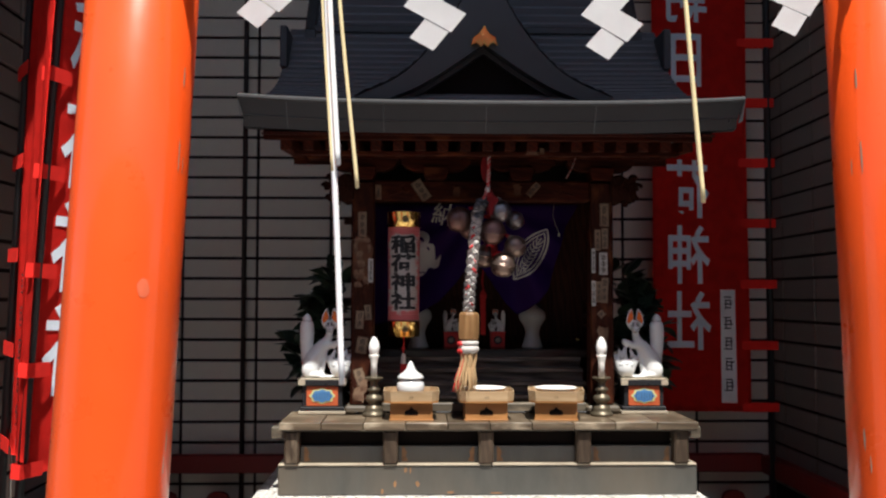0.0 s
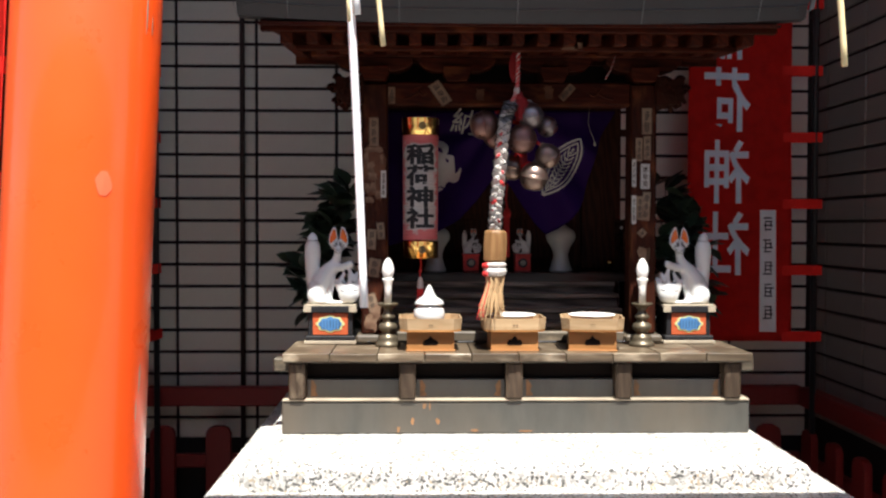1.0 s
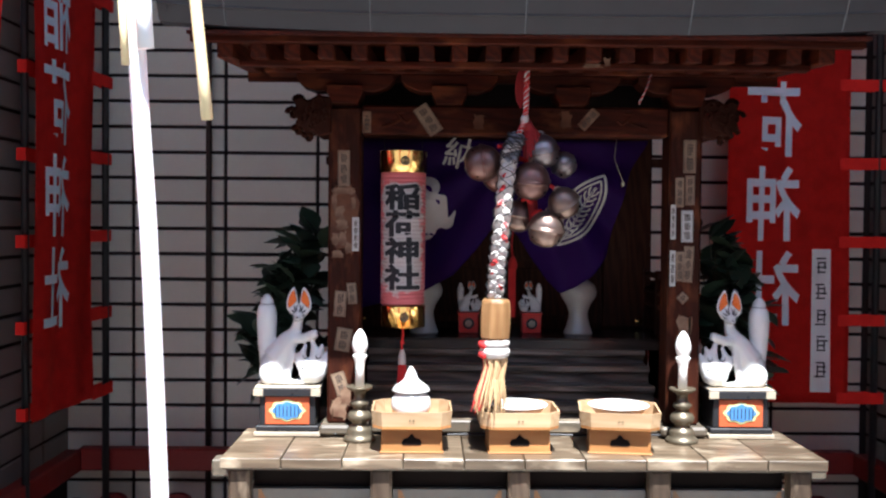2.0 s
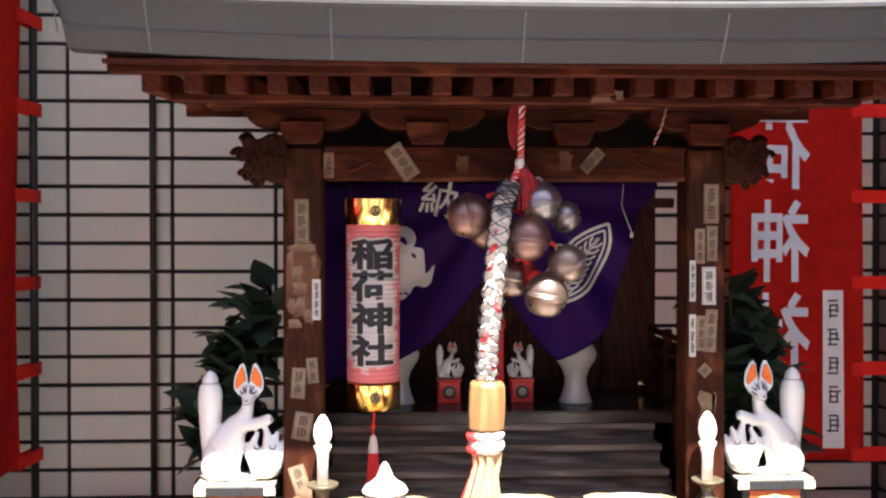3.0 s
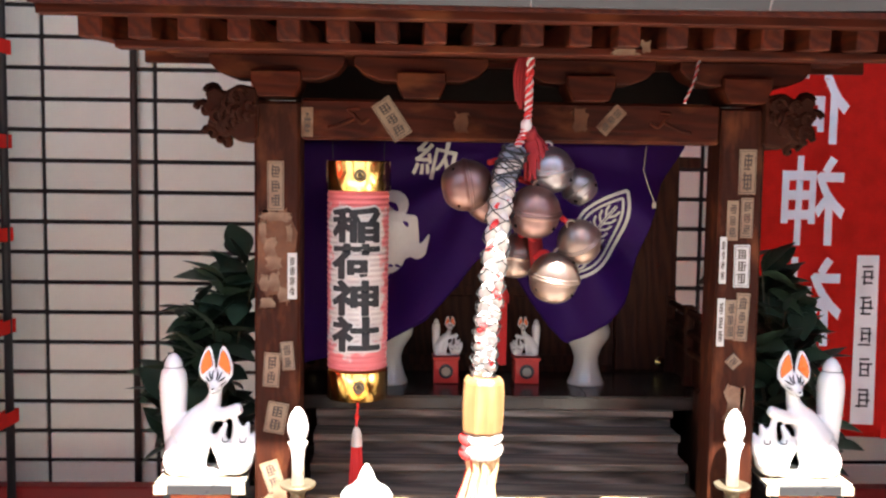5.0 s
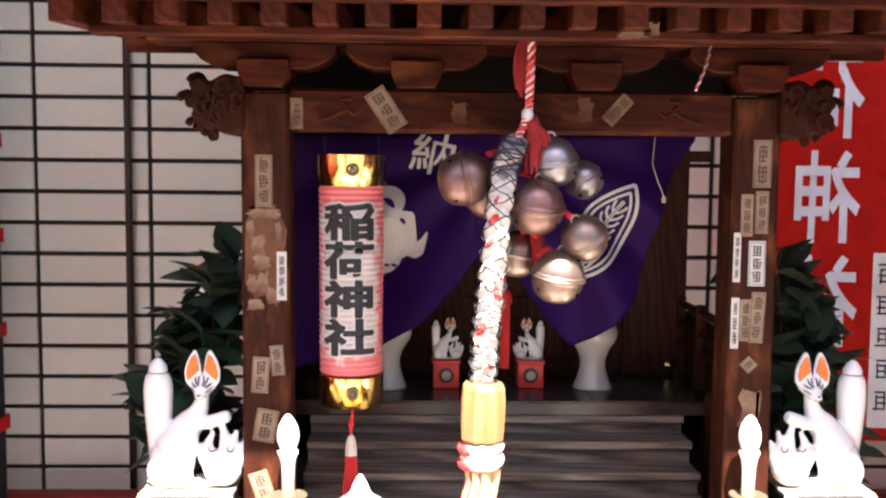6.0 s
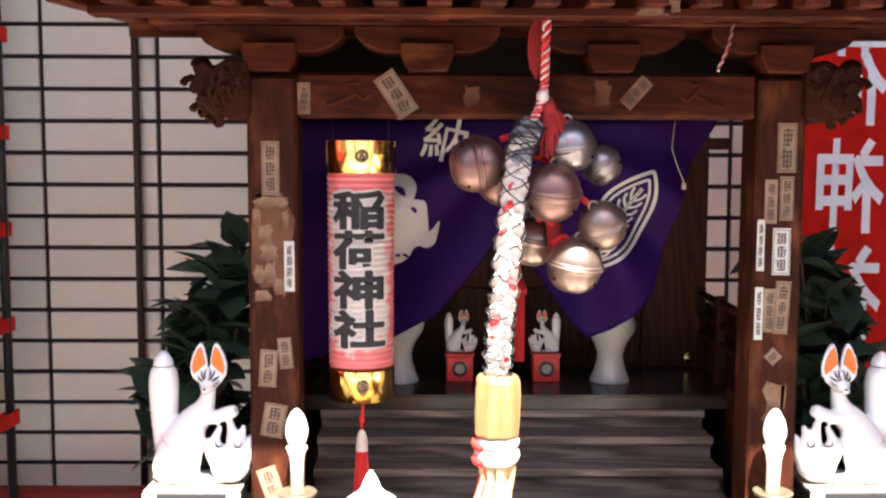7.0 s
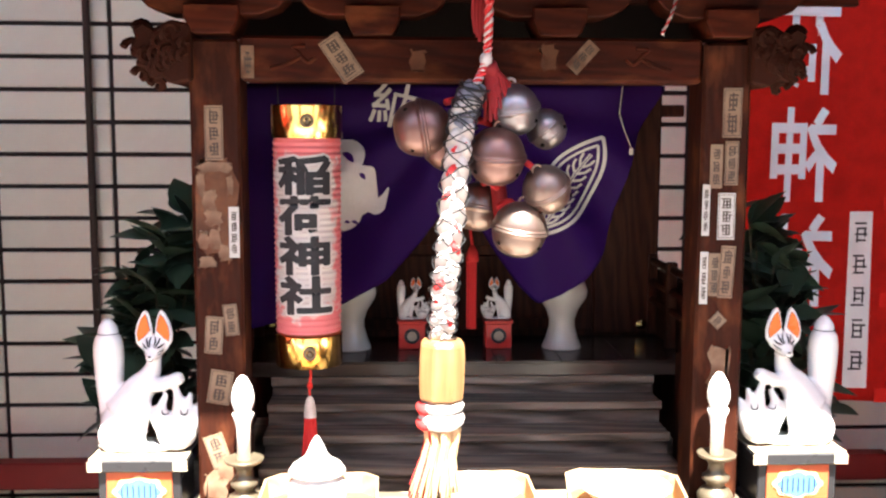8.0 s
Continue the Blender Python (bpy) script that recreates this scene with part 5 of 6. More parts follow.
def pedestal(x, y, z):
    t = thing("fox_pedestal", x, y, z, "black lacquered pedestal with an orange panel and blue cloud crest", "pedestal", "pedestals of the white foxes")
    part("base_board", box(-0.078, 0.078, -0.058, 0.058, 0, 0.010, 0.0015), M_WORNLIT, t)
    part("foot", box(-0.074, 0.074, -0.054, 0.054, 0.0102, 0.024, 0.002), M_LACQUER, t)
    part("body", box(-0.066, 0.066, -0.046, 0.046, 0.0242, 0.094, 0.002), M_LACQUER, t)
    part("panel", box(-0.052, 0.052, -0.0495, -0.0462, 0.027, 0.092, 0.001), M_ORANGE, t, "orange painted panel")
    n = 40

    def cloud(s, dz=0):
        return [(0.041 * s * math.cos(a) * (1 + 0.06 * math.cos(8 * a)), 0.060 + dz + 0.024 * s * math.sin(a) * (1 + 0.09 * math.cos(8 * a))) for a in (2 * math.pi * k / n for k in range(n))]
    part("crest_outline", prism(cloud(1.0), -0.0512, -0.0497), M_GREENGOLD, t)
    part("crest", prism(cloud(0.82), -0.0526, -0.0514), M_BLUE, t, "blue painted crest")
    for k in range(7):
        xx = -0.027 + 0.009 * k
        part("crest_line", box(xx - 0.0011, xx + 0.0011, -0.0534, -0.0527, 0.047, 0.071, 0), M_LACQUER, t)
    part("top_board", box(-0.078, 0.078, -0.058, 0.058, 0.0942, 0.1135, 0.002), M_LACQUER, t)
    for sx in (-1, 1):
        part("worn_corner", box(min(sx * 0.056, sx * 0.0788), max(sx * 0.056, sx * 0.0788), -0.0592, -0.0575, 0.0955, 0.1125, 0.0006), M_WORNLIT, t, "corner worn to pale wood")
    part("top_edge", box(-0.077, 0.077, -0.057, 0.057, 0.1137, 0.1165, 0.001), M_WORNLIT, t, "worn pale edge")
    return t


pedestal(-0.542, 0.262, DECK + 0.002)
pedestal(0.533, 0.262, DECK + 0.002)
fox(FOX, -0.542, 0.262, DECK + 0.1187, 1.0, "white glazed fox statue with orange ears and raised paw", "pair of large foxes")
fox(MIRROR, 0.533, 0.262, DECK + 0.1187, 1.0, "white glazed fox statue with orange ears, mirrored partner", "pair of large foxes")
for x, m in ((-0.100, FOX), (0.077, MIRROR)):
    t = thing("fox_stand", x, 0.65, 1.222, "small red lacquered stand with a dark medallion", "stand", "stands of the small foxes")
    part("body", box(-0.027, 0.027, -0.024, 0.024, 0, 0.052, 0.002), M_RED_SMALL, t)
    part("top", box(-0.030, 0.030, -0.027, 0.027, 0.0522, 0.058, 0.001), M_RED_SMALL, t)
    part("medallion", lathe([(0.016, 0), (0.016, 0.002), (0.012, 0.003)], 20, at=pose(0, -0.0242, 0.027, 90, 0, 0)), M_LACQUER, t)
    part("medallion_face", lathe([(0.010, 0), (0.010, 0.0012)], 16, at=pose(0, -0.0273, 0.027, 90, 0, 0)), M_WORNLIT, t)
    fox(m, x, 0.65, 1.2804, 0.375, "small white fox statue on a red stand", "pair of small foxes")


# ---- things on the deck ----
def candlestick(x, y):
    t = thing("electric_candle", x, y, DECK, "tarnished brass candlestick with an electric candle and egg-shaped bulb", "candlestick", "candlesticks")
    prof = [(0.037, 0), (0.038, 0.006), (0.034, 0.011), (0.028, 0.016), (0.030, 0.024), (0.026, 0.031), (0.018, 0.037), (0.017, 0.042), (0.027, 0.050), (0.0285, 0.058), (0.024, 0.066), (0.015, 0.071), (0.014, 0.077), (0.021, 0.083), (0.022, 0.089), (0.014, 0.095), (0.012, 0.108), (0.016, 0.115), (0.029, 0.121), (0.031, 0.126), (0.029, 0.127), (0.022, 0.124)]
    part("stick", lathe(prof, 28), M_BRONZE, t, smooth=True)
    part("candle", lathe([(0.0105, 0.1245), (0.0105, 0.170), (0.0125, 0.185), (0.0165, 0.196), (0.0165, 0.200), (0.014, 0.200)], 20), M_DULLWHITE, t, "white candle tube", smooth=True)
    part("bulb", lathe([(0.010, 0.199), (0.0145, 0.206), (0.0178, 0.218), (0.0178, 0.228), (0.0145, 0.242), (0.008, 0.254), (0.003, 0.259), (0.0, 0.2595)], 20), M_BULB, t, "white glass bulb", smooth=True)
    return t


candlestick(-0.369, 0.18)
candlestick(0.384, 0.18)


def offering_stand(x, y, rz, label):
    t = thing("offering_stand", x, y, DECK, label, "offering stand", "offering stands", rz=rz)
    bw, bd, h = 0.067, 0.062, 0.056
    for y0, y1 in ((-bd, -bd + 0.005), (bd - 0.005, bd)):
        s = part("side_board", box(-bw, bw, y0, y1, 0, h, 0.001), M_PALE_X, t)
    for x0, x1 in ((-bw, -bw + 0.005), (bw - 0.005, bw)):
        part("end_board", box(x0, x1, -bd + 0.0052, bd - 0.0052, 0, h, 0.001), M_PALE_X, t)
    # shade of the opening laid on the board as a near-black sheet
    hole = [(-0.020, 0.018), (0.020, 0.018), (0.022, 0.024), (0.018, 0.032), (0.009, 0.034), (0.0, 0.044), (-0.009, 0.034), (-0.018, 0.032), (-0.022, 0.024)]
    part("sight_hole", prism(hole, -bd - 0.0012, -bd + 0.002), M_SHADEBLACK, t, "near-black sheet for the shade inside a cloud-shaped opening")
    part("foot_rim", box(-bw - 0.003, bw + 0.003, -bd - 0.003, bd + 0.003, 0.0, 0.004, 0.001), M_PALE_X, t)
    w, d, c, th = 0.086, 0.080, 0.022, 0.0035
    oct_o = [(-w + c, -d), (w - c, -d), (w, -d + c), (w, d - c), (w - c, d), (-w + c, d), (-w, d - c), (-w, -d + c)]
    bm = bmesh.new()
    f = bm.faces.new([bm.verts.new((a, b, h + 0.0005)) for a, b in oct_o])
    r = bmesh.ops.extrude_face_region(bm, geom=[f])
    bmesh.ops.translate(bm, vec=(0, 0, 0.006), verts=[v for v in r["geom"] if isinstance(v, bmesh.types.BMVert)])
    bmesh.ops.recalc_face_normals(bm, faces=bm.faces[:])
    part("tray_floor", bm, M_PALE_X, t)
    bm = bmesh.new()
    k = (1 - th / w)
    rings = [[bm.verts.new((a * s, b * s, z)) for a, b in oct_o] for s, z in ((1.0, h + 0.0065), (1.035, h + 0.038), (1.035 * k, h + 0.038), (k, h + 0.0065))]
    for u, v in zip(rings, rings[1:]):
        for i in range(8):
            bm.faces.new((u[i], u[(i + 1) % 8], v[(i + 1) % 8], v[i]))
    bmesh.ops.recalc_face_normals(bm, faces=bm.faces[:])
    part("tray_rim", bm, M_PALE_RIM, t)
    for px in (-0.004, 0.004):
        part("peg", lathe([(0.0018, 0), (0.0018, 0.001)], 8, at=pose(px, -d - 0.0025, h + 0.02, 90, 0, 0)), M_STEM, t)
    return t


STANDS = ((-0.246, 0.117, 1, "pale cypress offering stand holding a lidded white pot"), (-0.008, 0.117, 1, "pale cypress offering stand with a white dish"), (0.222, 0.117, -7, "pale cypress offering stand with a white dish, turned a little"))
for x, y, rz, label in STANDS:
    offering_stand(x, y, rz, label)
TRAY = DECK + 0.056 + 0.0068
for x, y in ((-0.008, 0.117), (0.222, 0.117)):
    dish = part("white_dish", lathe([(0.0, 0.0), (0.035, 0.0), (0.040, 0.004), (0.066, 0.034), (0.069, 0.036), (0.067, 0.037), (0.060, 0.034), (0.0, 0.032)], 32, caps=False), M_DULLWHITE, smooth=True)
    dish.matrix_world = pose(x, y, TRAY)
    tagged(dish, "shallow white dish heaped level on an offering stand", "dish", "white dishes")
pot = thing("lidded_pot", -0.248, 0.105, TRAY, "round white porcelain water pot with pointed lid", "pot")
part("pot_body", lathe([(0.025, 0), (0.026, 0.003), (0.040, 0.016), (0.0455, 0.034), (0.043, 0.052), (0.035, 0.062), (0.030, 0.065)], 32), M_PORCELAIN, pot, smooth=True)
part("lid", lathe([(0.039, 0.0655), (0.0425, 0.067), (0.043, 0.070), (0.036, 0.079), (0.022, 0.088), (0.015, 0.096), (0.0115, 0.106), (0.0075, 0.114), (0.003, 0.121), (0.0, 0.123)], 32), M_PORCELAIN, pot, smooth=True)
for pts in ([(-0.43, 0.20, DECK + 0.009), (-0.40, 0.215, DECK + 0.008), (-0.33, 0.212, DECK + 0.0085), (-0.29, 0.20, DECK + 0.008), (-0.12, 0.208, DECK + 0.0085), (0.04, 0.214, DECK + 0.008), (0.16, 0.207, DECK + 0.0085), (0.33, 0.214, DECK + 0.008), (0.37, 0.21, DECK + 0.0085)],):
    cable = part("cable", tube(catmull(pts, 60), 0.003, 6), M_POLE, smooth=True)
    tagged(cable, "thin black electric cable lying on the deck", "cable")


# ---- things in the porch ----
def altar_vase(x):
    v = part("altar_vase", lathe([(0.041, 0), (0.041, 0.004), (0.034, 0.020), (0.027, 0.045), (0.027, 0.060), (0.034, 0.080), (0.050, 0.105), (0.0525, 0.120), (0.046, 0.137), (0.028, 0.150), (0.014, 0.160), (0.012, 0.185), (0.015, 0.190)], 32), M_GLAZE, smooth=True)
    v.matrix_world = pose(x, 0.64, 1.222)
    return tagged(v, "white porcelain altar flask partly behind the curtain", "flask", "altar flasks")


altar_vase(0.209)
altar_vase(-0.224)
tas = thing("red_tassel", 0.020, 0.60, 1.27, "long bright red tassel hanging before the doors", "tassel")
bm = bmesh.new()
for k in range(40):
    a, r = random.uniform(0, 6.28), 0.0105 * math.sqrt(random.random())
    tube([(r * math.cos(a), r * math.sin(a), 0.14), (r * math.cos(a), r * math.sin(a), random.uniform(0, 0.004))], 0.0018, 5, bm)
part("fringe", bm, M_ROPERED, tas)
part("head", lathe([(0.0125, 0.135), (0.013, 0.15), (0.008, 0.162), (0.004, 0.168)], 14), M_ROPERED, tas, smooth=True)
part("cord", tube([(0, 0, 0.165), (-0.004, 0, 0.20), (0.0, -0.02, 0.26), (0.0, -0.05, 0.48), (0.0, -0.05, 0.62)], 0.003, 6), M_ROPERED, tas)


# ---- evergreen sprays ----
def leaf_mesh():
    bm = bmesh.new()
    rows = []
    n = 7
    for i in range(n + 1):
        u = i / n
        w = 0.025 * math.sin(math.pi * u ** 0.85) + 0.0006
        x = 0.082 * u
        droop = -0.012 * u * u
        rows.append([bm.verts.new((x, -w, 0.004 * w / 0.017 + droop)), bm.verts.new((x, 0, droop)), bm.verts.new((x, w, 0.004 * w / 0.017 + droop))])
    for a, b in zip(rows, rows[1:]):
        for k in range(2):
            bm.faces.new((a[k], b[k], b[k + 1], a[k + 1]))
    me = bpy.data.meshes.new("leaf")
    bm.to_mesh(me)
    bm.free()
    me.materials.append(M_LEAF)
    for p in me.polygons:
        p.use_smooth = True
    return me


LEAF = leaf_mesh()


def spray(x, y, sx, seed, label):
    rnd = random.Random(seed)
    t = thing("evergreen_spray", x, y, 1.019, label, "foliage", "evergreen sprays")
    part("holder", lathe([(0.03, 0), (0.034, 0.01), (0.03, 0.06), (0.036, 0.11), (0.033, 0.11), (0.026, 0.06), (0.0, 0.012)], 20, caps=False), M_DULLWHITE, t, smooth=True)
    outer = ((1.05, 0.07), (1.15, 0.115), (1.28, 0.135), (1.36, 0.115), (1.44, 0.06), (1.53, -0.03))

    def reach(z):
        for (za, a), (zb, b) in zip(outer, outer[1:]):
            if za <= z <= zb:
                return a + (b - a) * (z - za) / (zb - za)
        return 0.08
    for k in range(40):
        z = 1.07 + 0.44 * ((k + rnd.random()) / 40)
        f = rnd.random() ** 0.7
        tip = (sx * (-0.085 + (reach(z) + 0.06) * f), rnd.uniform(-0.07, 0.05), z - 1.019)
        line = catmull([(0, 0, 0.05), (tip[0] * 0.25, tip[1] * 0.3, tip[2] * 0.55), tip], 12)
        part("stem", tube(line, [0.003 - 0.0018 * i / 12 for i in range(13)], 5), M_STEM, t)
        for i in (7, 9, 10, 11, 12, 12, 12):
            o = new("leaf", LEAF)
            o.parent = t
            q = line[i]
            o.matrix_local = pose(q.x, q.y, q.z, rnd.uniform(-35, 35), rnd.uniform(-55, 35), rnd.uniform(0, 360) if rnd.random() < 0.5 else (90 - sx * 90 + rnd.uniform(-70, 70))) @ Matrix.Scale(rnd.uniform(0.9, 1.35), 4)
    return t


spray(-0.555, 0.47, -1, 11, "spray of dark glossy evergreen leaves beside the shrine post")
spray(0.560, 0.47, 1, 23, "spray of dark glossy evergreen leaves before the red banner")


# ---- banners on poles ----
def banner(px, py, rz, text, strip, label, bottom=0.885, width=0.45, ripple=0.012, seed=0, gap=0.1, lean=0.0, middle=0.633, wide=0.80, drop=0.0):
    t = thing("banner", px, py, 0, label, "banner", "red shrine banners", rz=rz)
    t.matrix_world = pose(px, py, 0, 0, lean, 0) @ pose(0, 0, 0, 0, 0, rz)
    part("pole", lathe([(0.013, 0.0), (0.013, 3.3), (0.011, 3.32)], 14), M_POLE, t, "black pole", smooth=True)
    top = 3.1
    rnd = random.Random(seed)
    p1, p2 = rnd.uniform(0, 6), rnd.uniform(0, 6)

    def yy(x, z):
        u = (x - gap) / width
        return ripple * (math.sin(5.5 * u + p1 + 0.8 * z) * u + 0.5 * math.sin(3.1 * z + p2 + 2 * u)) + 0.006 * math.sin(14 * u + 2.5 * z + p2)
    bm = bmesh.new()
    nx, nz = 22, 60
    g = [[bm.verts.new((gap + width * i / nx, yy(gap + width * i / nx, top + (bottom - top) * j / nz), top + (bottom - top) * j / nz)) for j in range(nz + 1)] for i in range(nx + 1)]
    for i in range(nx):
        for j in range(nz):
            bm.faces.new((g[i][j], g[i + 1][j], g[i + 1][j + 1], g[i][j + 1]))
    bmesh.ops.solidify(bm, geom=bm.faces[:], thickness=0.0012)
    part("cloth", bm, M_CLOTH, t, smooth=True)
    z = bottom + 0.02
    while z < top:
        lp = bmesh.new()
        box(-0.026, gap + 0.045, yy(gap, z) * 0.5 - 0.0155, yy(gap, z) * 0.5 - 0.0140, z - 0.021, z + 0.021, 0, lp)
        box(-0.026, gap + 0.045, yy(gap, z) * 0.5 + 0.0140, yy(gap, z) * 0.5 + 0.0155, z - 0.021, z + 0.021, 0, lp)
        box(-0.0275, -0.026, yy(gap, z) * 0.5 - 0.0155, yy(gap, z) * 0.5 + 0.0155, z - 0.021, z + 0.021, 0, lp)
        part("loop", lp, M_CLOTH, t)
        z += 0.284
    for side in (-1, 1) if text else ():
        tx = letters(text, 0.268, 0.0045)
        bmesh.ops.triangulate(tx, faces=tx.faces[:])
        for _ in range(2):
            long = [e for e in tx.edges if e.calc_length() > 0.03]
            if long:
                bmesh.ops.subdivide_edges(tx, edges=long, cuts=1)
                bmesh.ops.triangulate(tx, faces=tx.faces[:])
        zt = bottom + 0.23 - drop + len(text) * 0.3075
        for v in tx.verts:
            x, zz = v.co.x * wide * width / 0.45 + gap + middle * width, zt + v.co.z * 0.3075 / (0.268 * 1.08)
            v.co = Vector((x, yy(x, zz) + (0.0015 if side > 0 else -0.0005) + side * 0.0025, zz))
        part("writing", tx, M_WHITE_PRINT, t, "pale painted characters")
    for side in (-1, 1) if strip else ():
        bm = bmesh.new()
        for j in range(12):
            z0, z1 = bottom + 0.04 + 0.0435 * j, bottom + 0.04 + 0.0435 * (j + 1)
            vs = [bm.verts.new((x, yy(x, zq) + 0.0005 + side * 0.004, zq)) for x, zq in ((0.165, z0), (0.235, z0), (0.235, z1), (0.165, z1))]
            bm.faces.new(vs)
        for f in bm.faces:
            f.material_index = 0
        n0 = len(bm.faces)
        for j in range(5):
            zc = bottom + 0.50 - 0.095 * j
            bars = [(rnd.uniform(-0.005, 0.005), dz, rnd.uniform(0.022, 0.042), 0.0055) for dz in (0.028, 0.013, -0.004, -0.022)]
            bars += [(dx, rnd.uniform(-0.008, 0.008), 0.0055, rnd.uniform(0.022, 0.05)) for dx in (-0.012, 0.011)]
            for dx, dz, w, h in bars:
                vs = [bm.verts.new((x, yy(x, zq) + 0.0005 + side * 0.009, zq)) for x, zq in ((0.2 + dx - w / 2, zc + dz - h / 2), (0.2 + dx + w / 2, zc + dz - h / 2), (0.2 + dx + w / 2, zc + dz + h / 2), (0.2 + dx - w / 2, zc + dz + h / 2))]
                bm.faces.new(vs)
        bm.faces.ensure_lookup_table()
        for f in bm.faces[n0:]:
            f.material_index = 1
        part("name_strip", bm, [M_PAPER, M_INK], t, "white strip with black writing")
    return t


TEXT = "朝日稲荷神社"
banner(1.415, 1.42, 180, TEXT, True, "red shrine banner seen from behind with pale characters", seed=1)
banner(-1.525, 0.0, -57, "", True, "sunlit red shrine banner folded back on a black pole", seed=2, bottom=0.95, width=0.25, gap=0.08, ripple=0.006, lean=2.0)
banner(-1.40, -0.22, 71, TEXT, False, "red shrine banner with pale characters, half in shade", seed=3, bottom=0.90, width=0.34, gap=0.02, ripple=0.006, lean=3.3, middle=0.45, wide=1.2, drop=0.06)
banner(-1.42, 1.53, -95, TEXT, False, "red shrine banner in deep shade near the corner", seed=4)
banner(-1.535, 1.10, 88, TEXT, True, "red shrine banner hanging along the side wall", seed=5, bottom=0.87, width=0.3)
banner(0.955, -0.45, -40, TEXT, False, "red shrine banner beside the gate pillar", seed=6, bottom=0.84)


# ---- paper streamers and straw on the gate's rope ----
GATE_Y = -1.54
rope = thing("straw_rope", 0, GATE_Y, 2.02, "twisted straw rope tied before the gate pillars", "rope")
line = catmull([(-0.68, 0.1, 0.06), (-0.3, 0.0, 0.0), (-0.03, 0.0, -0.02), (0.25, 0.0, 0.0), (0.58, 0.1, 0.06)], 70)
for k in range(3):
    part("rope_strand", tube(helix(line, 0.011, 12, k * 2.094), 0.012, 7), M_STRAW, rope, smooth=True)


def streamer(x, z, lean, label="white zigzag paper streamer hanging from the straw rope"):
    t = thing("paper_streamer", x, GATE_Y - 0.012, z, label, "paper streamer", "paper streamers")
    u, v = Vector((-0.036, 0, 0.0196)), Vector((0.023, 0, 0.029))
    o = Vector((0, 0, 0))
    for k in range(6):
        bm = bmesh.new()
        off = Vector((0, 0.0015 * k, 0))
        wide = 1.0 if k == 0 else 2.0
        f = bm.faces.new([bm.verts.new(o + d + off) for d in (Vector(), u * wide, u * wide + v, v)])
        bmesh.ops.solidify(bm, geom=[f], thickness=0.0006)
        part("fold", bm, M_PAPER, t, at=pose(0, 0, 0, 0, lean, random.uniform(-5, 5)))
        o = o + v + (Vector((0.004, 0, 0)) if k % 2 == 0 else u)
    part("thread", tube([(o.x, 0.012, o.z - 0.02), (o.x, 0.012, 2.02 - z)], 0.0015, 5), M_STRAW, t)
    return t


for px, z, lean in ((-0.466, 1.816, 8), (-0.202, 1.784, 0), (0.064, 1.772, 3), (0.351, 1.811, -6)):
    streamer(px, z, lean)


def straw(points, r, label, material=M_STRAW):
    ob = part("straw_strand", tube(catmull(points, 24), [r * (0.55 + 0.45 * min(1, 0.15 + k / 12)) for k in range(25)], 6), material, smooth=True)
    return tagged(ob, label, "straw", "straw strands")


straw([(-0.372, -1.54, 2.03), (-0.364, -1.545, 1.86), (-0.351, -1.545, 1.605), (-0.346, -1.54, 1.50), (-0.337, -1.54, 1.281)], 0.0046, "long pale straw strand with a bent lower end", M_PAPER)
straw([(-0.366, -1.55, 2.03), (-0.358, -1.555, 1.85), (-0.344, -1.555, 1.609)], 0.0042, "pale straw strand cut short", M_PAPER)
straw([(-0.355, -1.54, 2.03), (-0.342, -1.55, 1.84), (-0.315, -1.55, 1.575)], 0.003, "thin golden straw strand")
straw([(-0.378, -1.55, 2.03), (-0.368, -1.56, 1.84), (-0.352, -1.56, 1.60)], 0.002, "thin golden straw strand")
straw([(0.176, -1.54, 2.03), (0.186, -1.545, 1.85), (0.209, -1.545, 1.556)], 0.0038, "golden straw strand hanging alone")


# ---- red fence along the walls ----
def fence(points, pickets, label):
    t = thing("red_fence", points[0][0], points[0][1], 0, label, "fence")
    inv = Matrix.Translation((-points[0][0], -points[0][1], 0))
    (xa, ya), (xb, yb) = points
    L = math.hypot(xb - xa, yb - ya)
    ang = math.degrees(math.atan2(yb - ya, xb - xa))
    part("top_rail", box(0, L, -0.03, 0.03, 0.575, 0.66, 0.006), M_REDRAIL, t, at=pose(0, 0, 0, 0, 0, ang))
    part("low_rail", box(0, L, -0.018, 0.018, 0.30, 0.36, 0.004), M_REDRAIL, t, at=pose(0, 0, 0, 0, 0, ang))
    n = int(L / pickets)
    for k in range(n + 1):
        x = 0.14 + k * pickets
        if x > L - 0.05:
            break
        out = [(x - 0.055, 0.0), (x + 0.055, 0.0), (x + 0.055, 0.458), (x + 0.045, 0.480), (x + 0.02, 0.492), (x - 0.02, 0.492), (x - 0.045, 0.480), (x - 0.055, 0.458)]
        part("picket", prism(out, -0.050, -0.0185, bevel=0.003), M_REDRAIL, t, at=pose(0, 0, 0, 0, 0, ang))
    return t


fence([(-1.55, 1.62), (1.44, 1.62)], 0.245, "low red painted fence in the shade along the back wall")
fence([(-1.56, -0.6), (-1.56, 1.585)], 0.245, "low red painted fence in the shade along a side wall")
fence([(1.45, 1.585), (1.45, -0.6)], 0.245, "low red painted fence along the beige side wall")
pole = part("wall_pipe", lathe([(0.0115, 0), (0.0115, 5.0)], 12), M_PIPE, smooth=True)
pole.matrix_world = pose(-1.083, WALL_Y - 0.05, 0)
tagged(pole, "dark upright pipe before the tiled wall", "pipe")


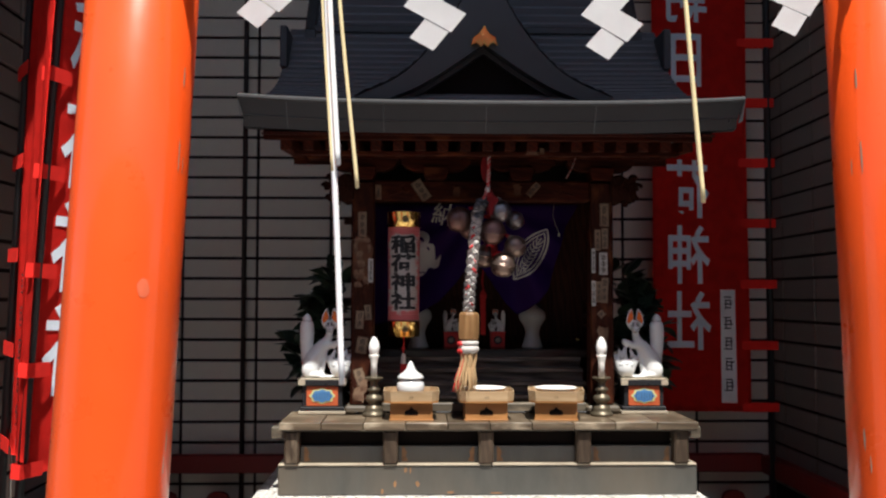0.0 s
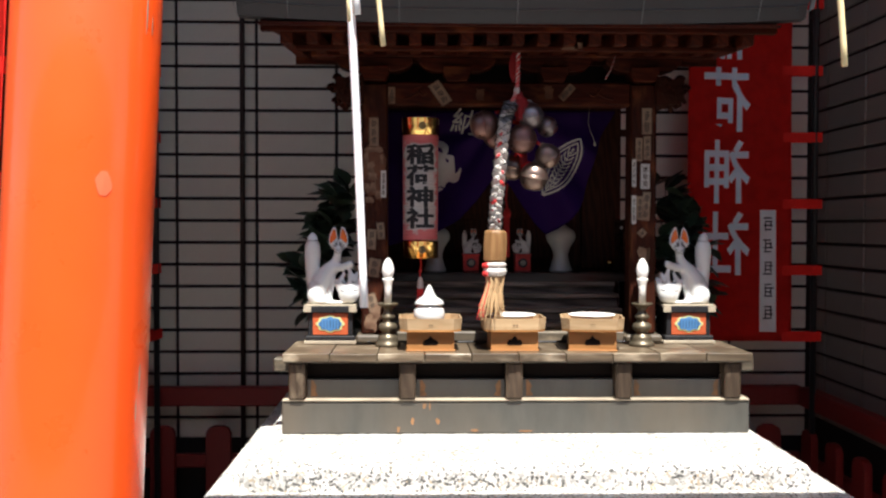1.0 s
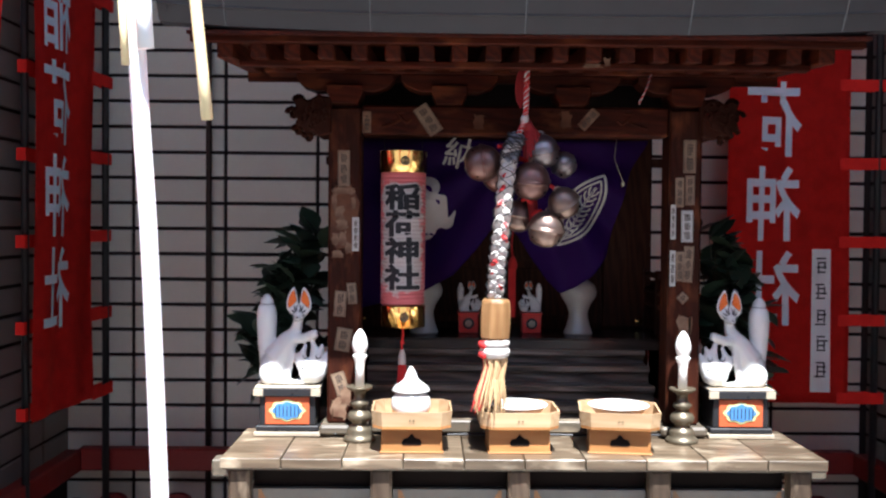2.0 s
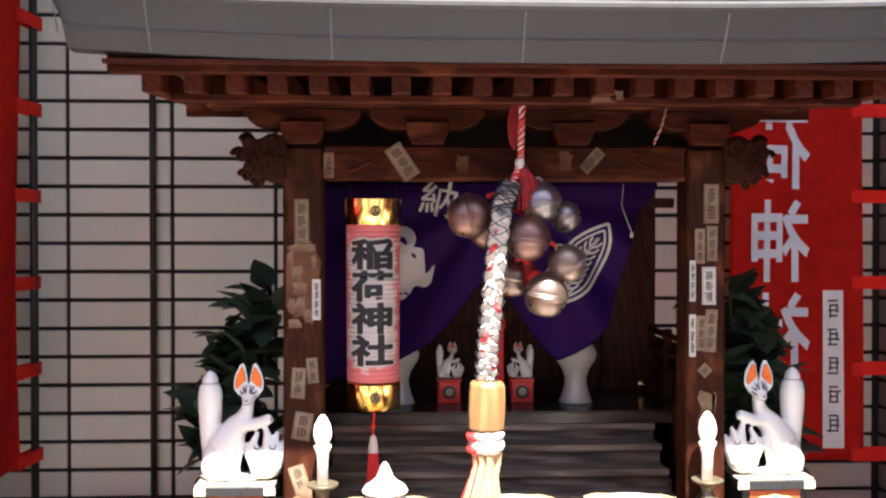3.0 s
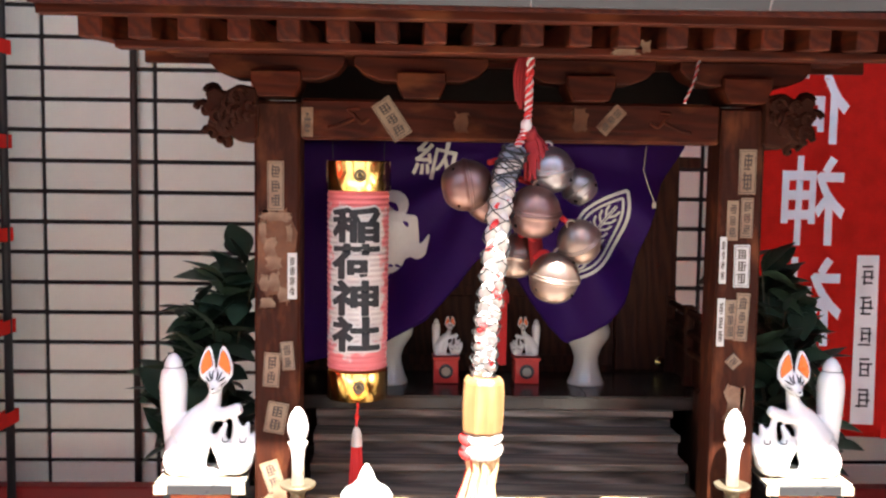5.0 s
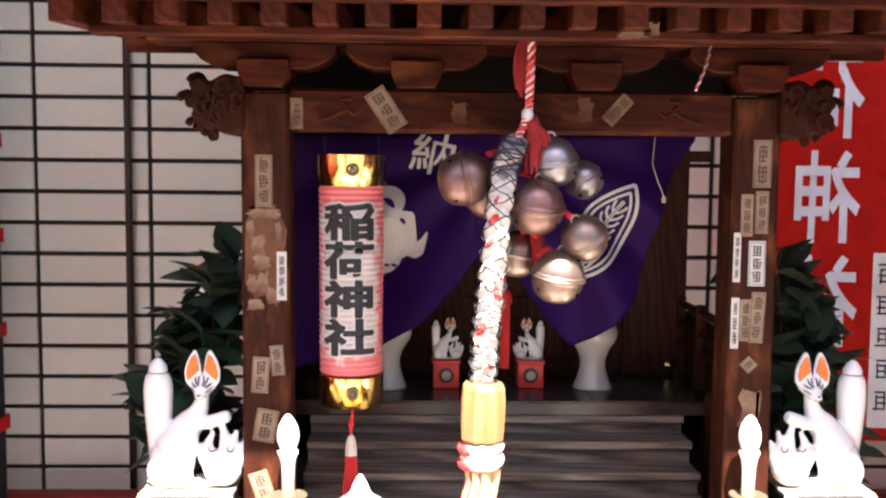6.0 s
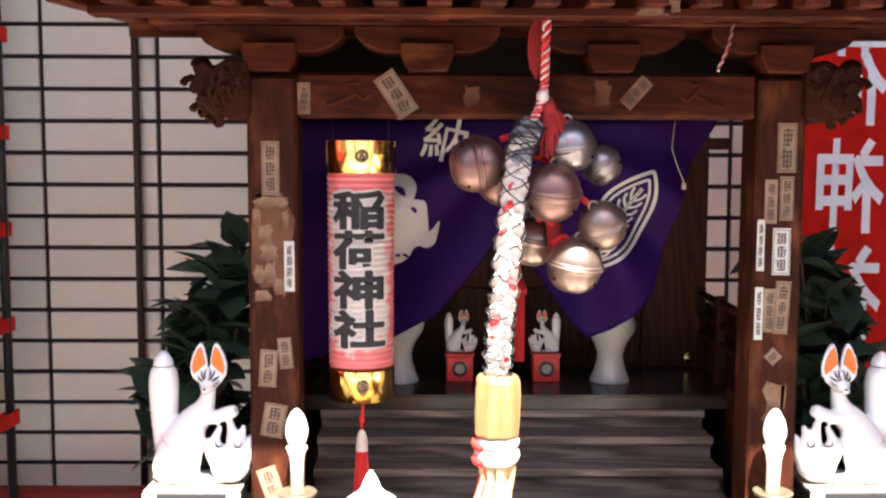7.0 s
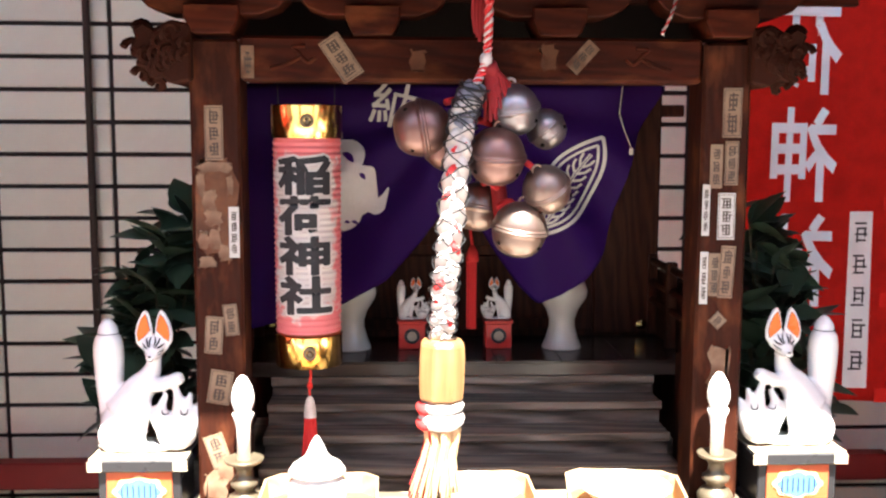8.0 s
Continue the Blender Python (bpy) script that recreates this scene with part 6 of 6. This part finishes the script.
# ---- wall tiles, piece by piece ----
def tile_data(w, h, t):
    me = bpy.data.meshes.new("tile")
    bm = box(-w / 2, w / 2, -t, 0.0, -h / 2, h / 2, 0.003)
    bm.to_mesh(me)
    bm.free()
    return me


def tile_wall(parent, m, length, start, material, z_from=0.2, z_to=3.0, pitch=0.365, rise=0.1007, gap=0.0135, z0=2.004):
    """Tiles on a wall plane: m takes (along, out, up) to the world."""
    whole = tile_data(pitch - gap, rise - gap, 0.012)
    whole.materials.append(material)
    cuts = {}
    rest = bmesh.new()
    k0 = math.ceil((z_from - z0) / rise)
    k1 = math.floor((4.15 - z0) / rise)
    inv = parent.matrix_world.inverted()
    for k in range(k0, k1):
        zc = z0 + (k + 0.5) * rise
        a = start
        while a < length - 0.02:
            lo, hi = max(a, 0.0), min(a + pitch, length)
            if hi - lo > 0.04:
                w = hi - lo
                if zc > z_to:
                    own = box(-w / 2 + gap / 2, w / 2 - gap / 2, -0.012, 0, -rise / 2 + gap / 2, rise / 2 - gap / 2, 0)
                    own.transform(m @ pose((lo + hi) / 2, 0, zc))
                    join(rest, own)
                else:
                    key = round(w, 3)
                    if key not in cuts:
                        if abs(w - pitch) < 1e-3:
                            cuts[key] = whole
                        else:
                            cuts[key] = tile_data(w - gap, rise - gap, 0.012)
                            cuts[key].materials.append(material)
                    o = new("tile", cuts[key])
                    o.parent = parent
                    o.matrix_local = inv @ m @ pose((lo + hi) / 2, random.uniform(-0.0006, 0.0006), zc, random.uniform(-0.12, 0.12), 0, random.uniform(-0.1, 0.1))
            a += pitch
    tagged(part("upper_tiles", rest, material, parent), kind="stuff")


tile_wall(wall_back, pose(LEFT_X, WALL_Y, 0), RIGHT_X - LEFT_X, -1.39 - LEFT_X - 0.365, M_TILE, z_from=0.3, z_to=2.75)
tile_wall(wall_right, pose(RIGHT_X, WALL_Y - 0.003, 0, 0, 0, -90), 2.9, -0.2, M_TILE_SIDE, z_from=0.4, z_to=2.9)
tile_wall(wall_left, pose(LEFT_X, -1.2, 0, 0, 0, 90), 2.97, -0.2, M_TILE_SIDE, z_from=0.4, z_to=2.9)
